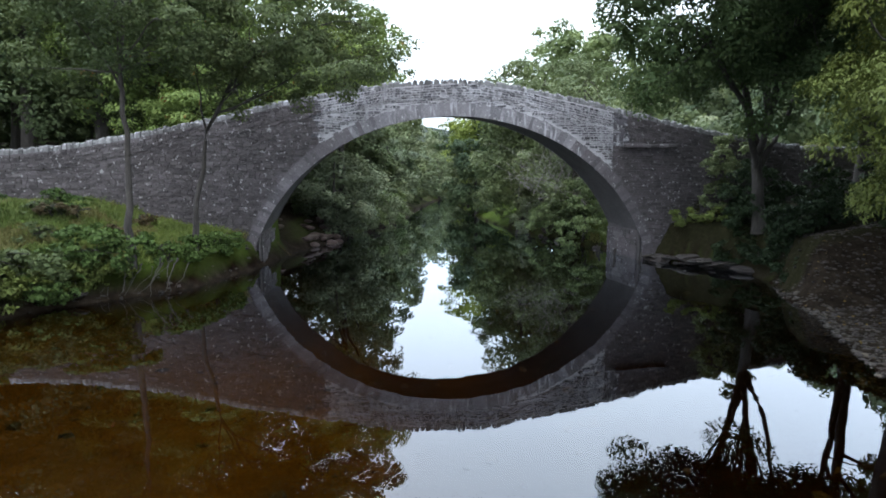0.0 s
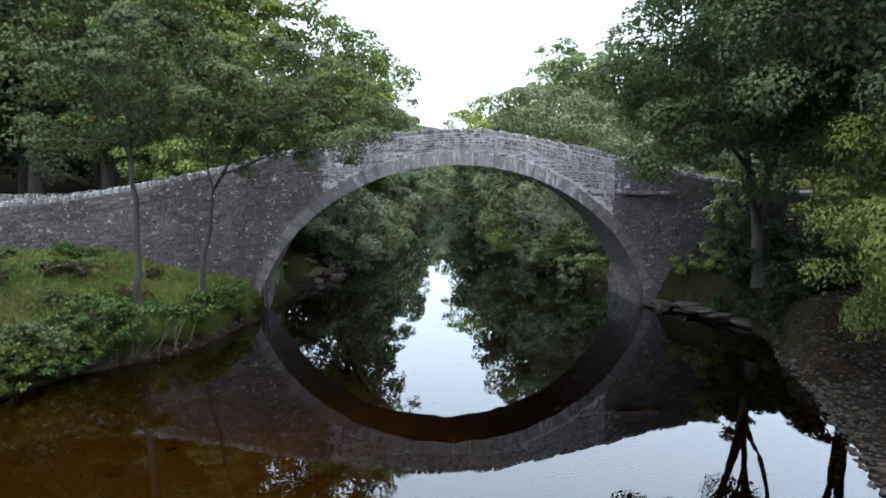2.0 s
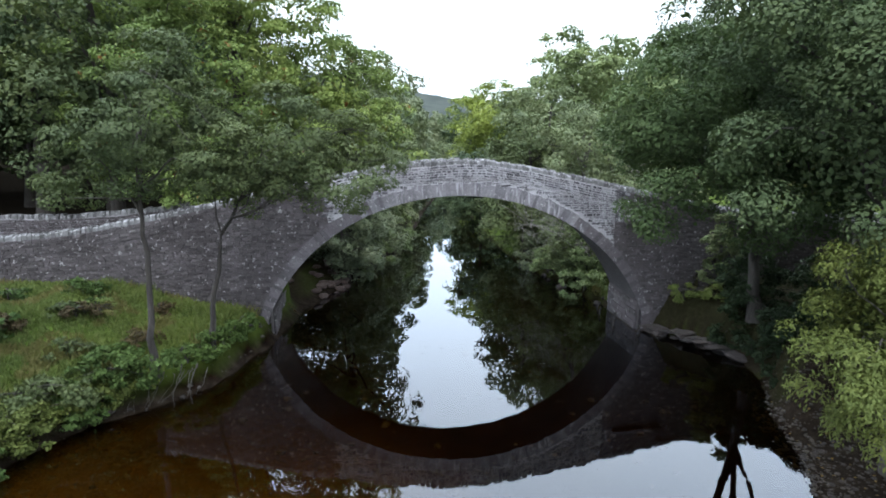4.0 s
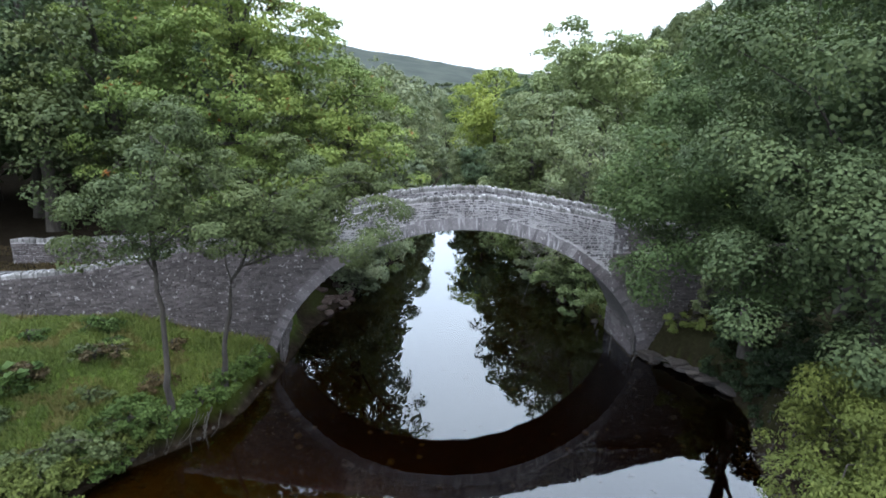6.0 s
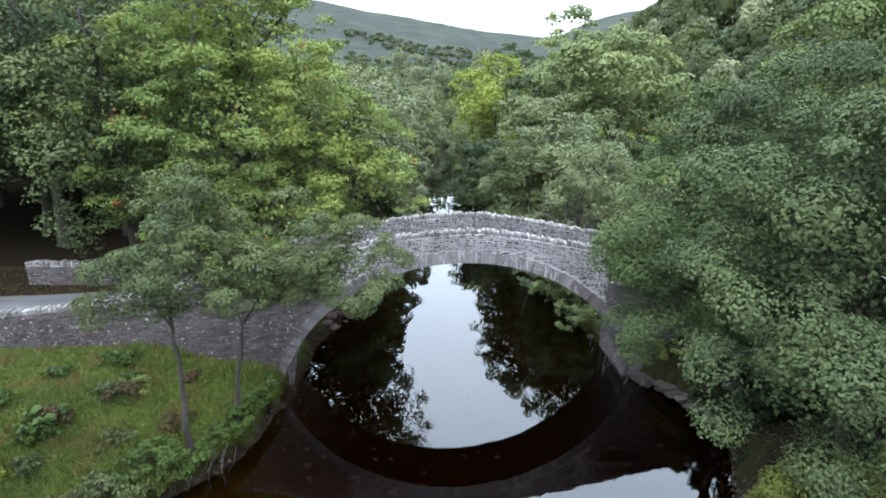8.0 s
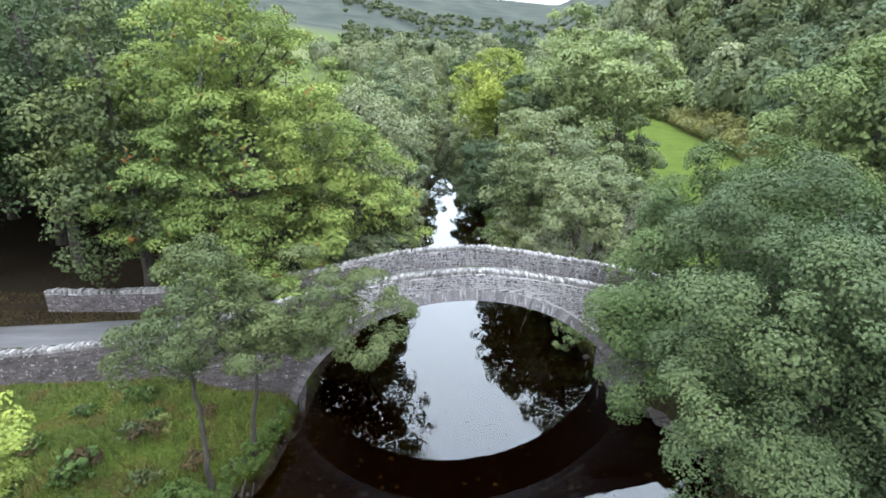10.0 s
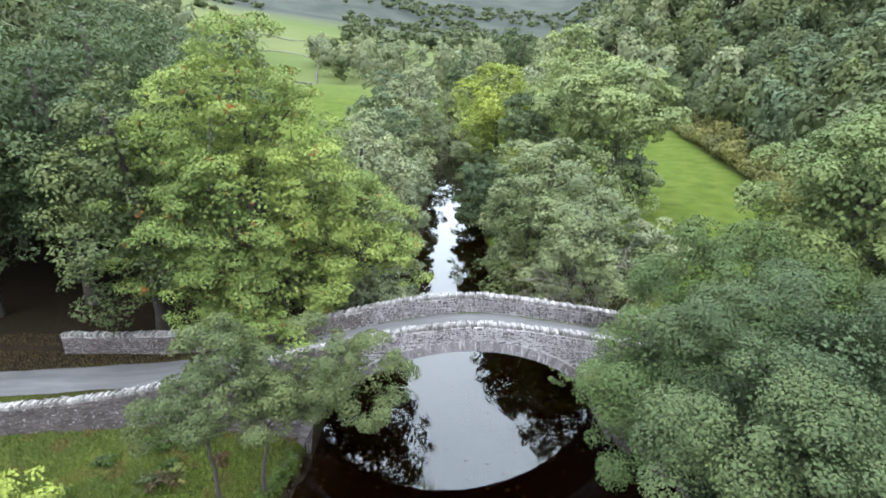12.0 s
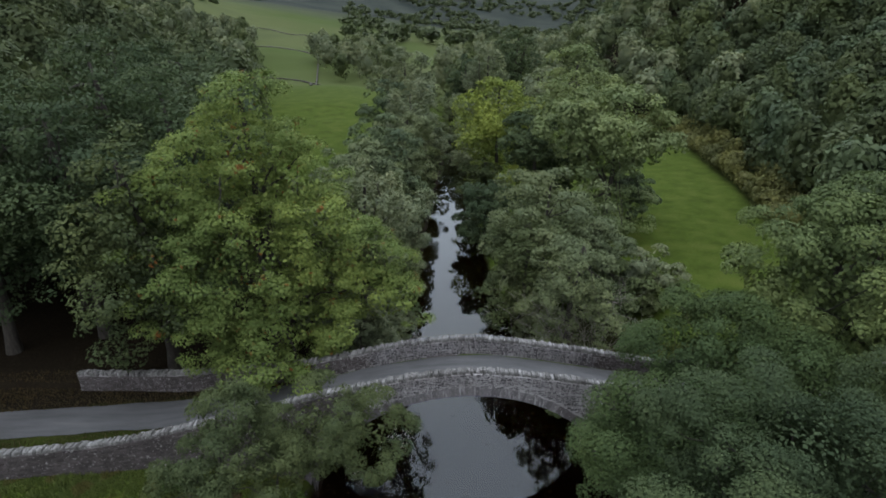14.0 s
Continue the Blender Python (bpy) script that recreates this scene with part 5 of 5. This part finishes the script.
for i, (y, off, w) in enumerate([(13.4, 0.7, 0.9), (14.2, 0.5, 0.7), (14.9, 0.5, 0.7), (12.4, 0.9, 1.0), (12.9, 1.6, 0.8), (11.6, 1.1, 1.0), (15.7, 0.5, 0.6), (13.0, 0.4, 0.7), (12.0, 0.5, 0.8), (16.1, 0.5, 0.5)]):
    x = float(bank_left(y)) - off
    shrub("leafy bright green herbs spilling down the bank", x, y, [((0, 0, 0.2), (w, w * 0.8, 0.32)), ((w * 0.8, 0.3, 0.15), (w * 0.7, w * 0.7, 0.26)), ((-w * 0.7, -0.2, 0.1), (w * 0.7, w * 0.6, 0.26))], (M_LEAF_OSIER, M_HERB)[i % 3 == 2], 580 + i, 5200, 60, 0.26, 0.11, group="herbs on the lower bank")
shrub("big-leaved butterbur patch in the grass", -15.2, 16.6, [((0, 0, 0.3), (0.9, 0.7, 0.2))], M_HERB, 206, 130, 30, 0.25, 0.34, slim=0.9, up=1.6)
shrub("dark nettles in the rough grass", -17.6, 17.2, [((0, 0, 0.25), (0.7, 0.5, 0.35)), ((-1.0, 0.5, 0.2), (0.6, 0.4, 0.3))], M_HERB, 207, 2200, 60, 0.25, 0.12)
shrub("rusty brown dock stems in the grass", -13.4, 19.4, [((0, 0, 0.3), (0.9, 0.5, 0.35)), ((-1.3, -0.4, 0.3), (0.8, 0.5, 0.3))], M_GRASS, 208, 3000, 50, 0.2, 0.1, slim=0.3)
_rw = np.random.default_rng(260)
for i in range(22):
    y = _rw.uniform(12.5, 21.5)
    x = float(bank_left(y)) - _rw.uniform(1.2, 9.5)
    s = _rw.uniform(0.25, 0.55)
    if y < float(near_y(x)) - 0.8 and x > -1.2 * y:
        shrub(("leafy green weeds in the rough bank grass", "dry brownish weeds in the rough bank grass")[i % 3 == 2], x, y, [((0, 0, s * 0.5), (s, s * 0.9, s * 0.6)), ((s * 0.9, s * 0.4, s * 0.35), (s * 0.7, s * 0.7, s * 0.5))], (M_HERB, M_LEAF_ALDER, M_STRAW)[i % 3], 261 + i, 1500, 30, 0.22, 0.1, group="weeds on the bank")
# ivy and bushes by the right abutment and under the sycamores
shrub("yellowing ivy bush against the abutment", 13.0, 24.5, [((0, 0, 1.6), (0.9, 0.7, 1.6)), ((0.5, -0.3, 3.2), (0.9, 0.6, 1.1))], M_LEAF_WILLOW, 211, 9000, 90, 0.35, 0.13)
shrub("dark ivy bush between abutment and sycamore", 13.2, 22.6, [((0, 0, 1.2), (1.2, 1.0, 1.4)), ((1.2, -0.6, 0.9), (1.1, 0.9, 1.0)), ((-1.0, -0.6, 0.5), (0.9, 0.8, 0.7))], M_LEAF_SHADED_IVY, 212, 12000, 110, 0.35, 0.14)
shrub("dark undergrowth below the sycamore", 14.0, 19.2, [((0, 0, 0.7), (1.3, 1.0, 0.9)), ((1.8, 0, 0.9), (1.4, 1.0, 1.1)), ((-1.2, -0.4, 0.35), (0.8, 0.7, 0.5))], M_LEAF_SHADED_IVY, 213, 11000, 100, 0.35, 0.14)
shrub("dark undergrowth on the bank behind the gravel", 15.6, 15.4, [((0, 0, 0.8), (1.4, 1.4, 1.1)), ((1.8, 1.6, 1.0), (1.4, 1.4, 1.3)), ((2.4, -1.0, 1.0), (1.4, 1.3, 1.2))], M_LEAF_SHADED_IVY, 214, 12000, 110, 0.38, 0.15)
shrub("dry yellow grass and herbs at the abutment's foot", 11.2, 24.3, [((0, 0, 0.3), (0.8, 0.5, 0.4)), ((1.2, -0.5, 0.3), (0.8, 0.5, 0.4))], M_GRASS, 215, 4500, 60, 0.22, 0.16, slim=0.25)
shrub("dark ivy and brambles around the sycamore's foot", 12.9, 19.4, [((0, 0, 0.6), (0.9, 0.7, 0.8)), ((1.1, 0.6, 0.9), (0.9, 0.7, 0.9)), ((0.3, 2.6, 0.7), (0.8, 0.8, 1.0))], M_LEAF_SHADED_IVY, 216, 9000, 90, 0.32, 0.13)
shrub("dark bramble mass under the wood by the lane wall", 17.5, 20.5, [((0, 0, 1.2), (1.8, 1.2, 1.4)), ((2.4, 0, 1.4), (1.8, 1.2, 1.6)), ((-1.8, 0.4, 0.8), (1.4, 1.0, 1.1))], M_LEAF_SHADED_IVY, 217, 12000, 110, 0.42, 0.16)
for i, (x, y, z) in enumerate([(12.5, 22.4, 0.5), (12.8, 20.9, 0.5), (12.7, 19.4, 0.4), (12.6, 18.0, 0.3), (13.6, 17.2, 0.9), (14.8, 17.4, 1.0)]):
    shrub("dark ivy trailing down the shaded bank", x, y, [((0, 0, 0.3), (0.8, 0.9, 0.6)), ((0.5, 0.2, 0.8), (0.8, 0.8, 0.6))], M_LEAF_SHADED_IVY, 230 + i, 6000, 70, 0.28, 0.12, z=z, group="ivy on the shaded bank")
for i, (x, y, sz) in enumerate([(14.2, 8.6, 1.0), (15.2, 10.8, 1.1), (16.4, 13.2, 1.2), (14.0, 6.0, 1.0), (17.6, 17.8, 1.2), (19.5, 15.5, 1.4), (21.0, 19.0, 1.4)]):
    shrub("dark undergrowth at the back of the gravel bar", x, y, [((0, 0, 0.8 * sz), (1.3 * sz, 1.2 * sz, 1.0 * sz)), ((1.2, 0.9, 1.3 * sz), (1.3 * sz, 1.2 * sz, 1.2 * sz)), ((-0.8, 0.8, 0.4), (0.9, 0.9, 0.6))], M_LEAF_SHADED_IVY, 560 + i, 8000, 80, 0.36, 0.15, group="undergrowth behind the gravel")
# beyond the arch
shrub("willow shrub hanging over the water beyond the arch", 8.6, 33.0, [((0, 0, 1.6), (1.6, 1.8, 1.5)), ((-1.2, 0.6, 0.9), (1.2, 1.4, 1.0))], M_LEAF_ALDER, 221, 10000, 100, 0.45, 0.16)
shrub("grassy shrub on the bank beyond the arch", 10.4, 30.6, [((0, 0, 0.8), (1.0, 1.2, 0.9))], M_LEAF_WILLOW, 222, 5000, 60, 0.35, 0.14)
for i, (x, y) in enumerate([(-6.4, 35.2), (-5.7, 38.6), (-5.2, 42.0), (-4.8, 46.0), (-4.6, 51.0), (7.4, 36.0), (6.6, 39.5), (8.4, 31.6)]):
    shrub("bushy willow scrub along the upstream bank", x, y, [((0, 0, 0.9), (1.6, 2.0, 1.1)), ((0.2, 1.0, 2.0), (1.5, 1.8, 1.3)), ((0.3 if x < 0 else -0.3, -1.0, 0.4), (1.3, 1.4, 0.8))], (M_LEAF_HAZY, M_LEAF_FRESH)[i % 2], 240 + i, 7000, 70, 0.4, 0.16, group="willow scrub upstream")
shrub("shrub on the stony bank beyond the arch", -9.2, 33.8, [((0, 0, 1.4), (1.6, 1.4, 1.4)), ((1.0, 1.0, 0.9), (1.3, 1.2, 1.0))], M_LEAF_ALDER, 223, 8000, 80, 0.45, 0.16)

# grass on the near bank and verges
_r = np.random.default_rng(300)


def grass_patch(name, label, count, xs, ys, keep, high, seed, mat=None):
    r = np.random.default_rng(seed)
    x, y = r.uniform(*xs, count), r.uniform(*ys, count)
    ok = keep(x, y)
    x, y = x[ok], y[ok]
    z = ground_z(x, y)
    n = len(x)
    tall = np.clip(1.0 + 0.9 * fbm(x, y, 0.7, 5.0), 0.35, 2.0)
    h = r.uniform(*high, n) * tall
    a = r.uniform(0, 2 * math.pi, n)
    w = r.uniform(0.012, 0.03, n) * 1.3
    lean = r.normal(0, 0.35, (n, 2)) * h[:, None]
    ca, sa = np.cos(a) * w, np.sin(a) * w
    v = np.stack([np.stack([x - ca, y - sa, z - 0.03], 1), np.stack([x + ca, y + sa, z - 0.03], 1),
                  np.stack([x + ca * 0.6 + lean[:, 0] * 0.5, y + sa * 0.6 + lean[:, 1] * 0.5, z + h * 0.6], 1),
                  np.stack([x + lean[:, 0], y + lean[:, 1], z + h], 1)], 1)
    return tagged(new(name, mesh_of(name, v.reshape(-1, 3), np.arange(4 * n).reshape(n, 4), mat or M_GRASS)), label, "grass", kind="stuff")


grass_patch("grass", "long rough green grass on the river bank", 120000, (-30, -7.9), (8.5, 23.6), lambda x, y: (bank_left(y) - x > 0.75) & (y < near_y(x) - 0.05) & (x > -1.35 * y), (0.1, 0.32), 301)
grass_patch("grass", "short verge grass beside the lane", 16000, (-32, 12), (21, 27.8), lambda x, y: (y > near_y(x) + 0.5) & (y < road_y(x) - 1.2) & ((x < -9) | (x > 10)), (0.05, 0.14), 302, M_STRAW)
grass_patch("grass", "dry straw-coloured verge grass under the far wall", 42000, (-34, 12), (23, 31), lambda x, y: (y > road_y(x) + 1.15) & (y < np.where(x < -24.3, road_y(x) + 4.5, far_y(x) - 0.28)) & ((x < -7) | (x > 10)), (0.05, 0.16), 304, M_STRAW)
grass_patch("grass", "grass tufts on the far river bank", 14000, (8.5, 20), (28.9, 36), lambda x, y: (x - bank_right(y) > 0.3) & (y > far_y(x) + 0.3), (0.15, 0.45), 303)


def boulder(r, size, mat, name, label, at, category="rock", group=""):
    """A worn stone: a pushed and flattened sphere with facets."""
    bm = bmesh.new()
    bmesh.ops.create_icosphere(bm, subdivisions=2, radius=1.0)
    cuts = [(Vector(r.normal(0, 1, 3)).normalized(), r.uniform(0.55, 0.85)) for _ in range(7)]
    for v in bm.verts:
        p = v.co.copy()
        for nrm, d in cuts:
            over = p.dot(nrm) - d
            if over > 0:
                p -= nrm * over * 0.85
        v.co = Vector((p.x * size[0], p.y * size[1], p.z * size[2]))
    me = bpy.data.meshes.new(name)
    bm.to_mesh(me)
    bm.free()
    me.materials.append(mat)
    ob = new(name, me)
    ob.matrix_world = pose(*at, r.uniform(-8, 8), r.uniform(-8, 8), r.uniform(0, 360))
    return tagged(ob, label, category, group)


M_BOULDER = stone_material("reddish_boulder", (0.06, 0.04, 0.032), (0.1, 0.068, 0.054), (0.16, 0.12, 0.1), 0.12)
# ledges of rock at the water's edge
for i, (x, y, sx, sy, sz) in enumerate([(-11.2, 15.7, 0.5, 0.35, 0.14), (-12.4, 14.4, 0.4, 0.3, 0.12),
                                       (10.2, 24.6, 0.7, 0.5, 0.25), (11.2, 23.7, 0.9, 0.6, 0.22), (12.0, 22.6, 0.9, 0.6, 0.2), (12.4, 21.4, 0.8, 0.6, 0.2)]):
    boulder(np.random.default_rng(400 + i), (sx, sy, sz), M_ROCK, "rock_ledge", "flat brown rock ledge at the water's edge", (x, y, max(0.02, gz(x, y) * 0.4) + 0.02), "rock", "rock ledges")
_rl = np.random.default_rng(430)
for i in range(60):
    t = _rl.random()
    y = 25.0 - 3.4 * t
    x = float(bank_right(y)) + _rl.uniform(-0.3, 0.7)
    sx = _rl.uniform(0.3, 0.75)
    boulder(_rl, (sx, sx * 0.6, _rl.uniform(0.035, 0.08)), M_ROCK, "flat_rock", "thin dark slab of layered rock below the abutment", (x, y, _rl.uniform(0.0, 0.3)), "rock", "layered rock slabs")
_rb = np.random.default_rng(450)
for i in range(26):
    y = _rb.uniform(29.5, 35)
    x = float(bank_left(y)) - _rb.uniform(-0.3, 2.4)
    s = _rb.uniform(0.15, 0.5)
    boulder(_rb, (s, s * 0.8, s * 0.42), M_BOULDER, "boulder", "reddish brown boulder on the stony bank", (x, y, max(0.0, gz(x, y)) + s * 0.12), "boulder", "boulders beyond the arch")
for i in range(16):
    y = _rb.uniform(29.5, 40)
    x = float(bank_right(y)) + _rb.uniform(-0.4, 0.9)
    s = _rb.uniform(0.12, 0.4)
    boulder(_rb, (s, s * 0.8, s * 0.6), M_ROCK, "boulder", "brown boulder on the bank beyond the arch", (x, y, max(0.0, gz(x, y)) + s * 0.12), "boulder", "boulders beyond the arch")


def pebbles(name, label, count, xs, ys, keep, sizes, seed, mat):
    """Loose stones, each a squashed eight-sided lump."""
    r = np.random.default_rng(seed)
    x, y = r.uniform(*xs, count), r.uniform(*ys, count)
    ok = keep(x, y)
    x, y = x[ok], y[ok]
    n = len(x)
    s = r.uniform(0, 1, n) ** 2.5 * (sizes[1] - sizes[0]) + sizes[0]
    base = np.array([(1, 0, 0), (0, 1, 0), (-1, 0, 0), (0, -1, 0), (0.45, 0.45, 0.75), (-0.45, 0.45, 0.8), (-0.45, -0.45, 0.7), (0.45, -0.45, 0.75)], float)
    a = r.uniform(0, 6.28, n)
    c, sn = np.cos(a), np.sin(a)
    b = base[None] * (1 + r.uniform(-0.2, 0.2, (n, 8, 3))) * s[:, None, None] * np.stack([np.ones(n), r.uniform(0.6, 1, n), r.uniform(0.4, 0.75, n)], 1)[:, None]
    v = np.stack([b[..., 0] * c[:, None] - b[..., 1] * sn[:, None] + x[:, None], b[..., 0] * sn[:, None] + b[..., 1] * c[:, None] + y[:, None], b[..., 2] + (ground_z(x, y) - 0.15 * s)[:, None]], -1)
    f = np.array([[4, 5, 6, 7], [0, 1, 5, 4], [1, 2, 6, 5], [2, 3, 7, 6], [3, 0, 4, 7]])
    faces = (f[None] + (np.arange(n) * 8)[:, None, None]).reshape(-1, 4)
    return tagged(new(name, mesh_of(name, v.reshape(-1, 3), faces, mat)), label, "gravel", kind="stuff")


M_PEBBLE = stone_material("pebbles", (0.02, 0.0155, 0.012), (0.034, 0.026, 0.02), (0.08, 0.067, 0.056), 0.08)
pebbles("gravel", "brown river gravel and pebbles on the bar", 9000, (6.5, 17), (3, 18.5), lambda x, y: (x - bank_right(y) > -0.5) & (x - bank_right(y) < 6.5), (0.02, 0.11), 501, M_PEBBLE)
M_EDGE = stone_material("edge_pebbles", (0.03, 0.024, 0.016), (0.052, 0.043, 0.03), (0.13, 0.112, 0.08), 0.1)
pebbles("gravel", "pale yellowish stones along the bar's edge", 7000, (6.5, 13), (2, 18.8), lambda x, y: (x - bank_right(y) > -0.35) & (x - bank_right(y) < 0.5 + 0.12 * np.maximum(0, 16 - y)), (0.03, 0.12), 505, M_EDGE)
pebbles("gravel", "scattered stones along the muddy water's edge", 2600, (-17, -7.5), (5, 24), lambda x, y: (bank_left(y) - x > -0.9) & (bank_left(y) - x < 0.7), (0.02, 0.14), 502, M_PEBBLE)
pebbles("gravel", "stones on the bed of the river", 900, (-14, 10), (2, 34), lambda x, y: (bank_left(y) - x < -0.3) & (x - bank_right(y) < -0.3), (0.04, 0.22), 503, M_ROCK)
# fallen yellow leaves on the gravel
_n = 380
_x, _y = _r.uniform(7, 15, _n), _r.uniform(5, 18, _n)
_ok = (_x - bank_right(_y) > 0.1) & (_x - bank_right(_y) < 5.5)
_x, _y = _x[_ok], _y[_ok]
_v, _f = leaf_quads(_r, np.stack([_x, _y, ground_z(_x, _y) + 0.05], 1), np.tile([0, 0, 1.0], (len(_x), 1)) + _r.normal(0, 0.2, (len(_x), 3)), 0.09)
M_FALLEN = leaf_material("fallen_leaf", [(0.25, 0.15, 0.03), (0.35, 0.25, 0.06), (0.2, 0.1, 0.03)])
tagged(new("fallen_leaves", mesh_of("fallen_leaves", _v, _f, M_FALLEN)), "fallen yellow leaves scattered on the gravel", "leaves", kind="stuff")

# bare roots in the washed-out bank under the alder
roots = thing("exposed_roots", (-9.9, 16.6, 0.4), "brown tangled roots in the washed-out bank", "roots")
for i in range(18):
    r = np.random.default_rng(600 + i)
    x0, y0 = r.uniform(-0.9, 1.3), r.uniform(0.2, 0.6)
    y0 += 0.55 * max(0, x0)
    a = np.array([x0, y0, r.uniform(0.4, 0.8)])
    b = a + np.array([r.uniform(-0.5, 0.6), -r.uniform(0.5, 1.0), -a[2] + r.uniform(-0.35, -0.1)])
    v, f = bough(r, a, b, r.uniform(0.012, 0.03), 0.006, r.uniform(-0.1, 0.2), 8, 5)
    child("root", mesh_of("root", v, f, M_BARK, True), roots)


def bare_bush(label, at, seed, count, size):
    """A dead bush: many forking bare twigs."""
    ob = thing("dead_bush", at, label, "shrub")
    r = np.random.default_rng(seed)
    for i in range(count):
        a = np.array([r.normal(0, 0.3), r.normal(0, 0.3), 0.0])
        u = np.array([r.normal(0, 0.8), r.normal(0, 0.5), r.uniform(0.6, 1.2)])
        b = a + u / np.linalg.norm(u) * size * r.uniform(0.7, 1.1)
        pieces = [bough(r, a, b, 0.03, 0.008, 0.1, 7, 5)]
        for _ in range(10):
            t = r.uniform(0.3, 0.9)
            p = a + (b - a) * t
            q = p + (r.normal(0, 0.5, 3) + np.array([0, 0, 0.35])) * size * 0.28
            pieces.append(bough(r, p, q, 0.014, 0.006, 0.1, 5, 4))
        v, f = merged(pieces)
        child("branch", mesh_of("branch", v, f, M_DEAD, True), ob)
    return ob


bare_bush("grey bare dead branches among willows", (10.2, 34.6, gz(10.2, 34.6)), 701, 24, 7.5)
bare_bush("grey bare fallen branches at the wood's edge", (44.0, 72.0, gz(44.0, 72.0)), 702, 6, 3.5)

# old stakes in the shallows by the right abutment
for i, (x, y, h) in enumerate([(8.4, 25.6, 0.45), (8.7, 26.6, 0.35), (8.2, 27.4, 0.4), (9.2, 24.3, 0.5), (8.5, 28.6, 0.35)]):
    r = np.random.default_rng(720 + i)
    v, f = bough(r, (0, 0, -0.5), (r.normal(0, 0.06), r.normal(0, 0.06), h), 0.06, 0.045, 0.02, 5, 7)
    ob = new("stake", mesh_of("stake", v, f, M_BARK))
    ob.location = (x, y, 0)
    tagged(ob, "short rotten wooden stake standing in the shallows", "stake", "stakes")
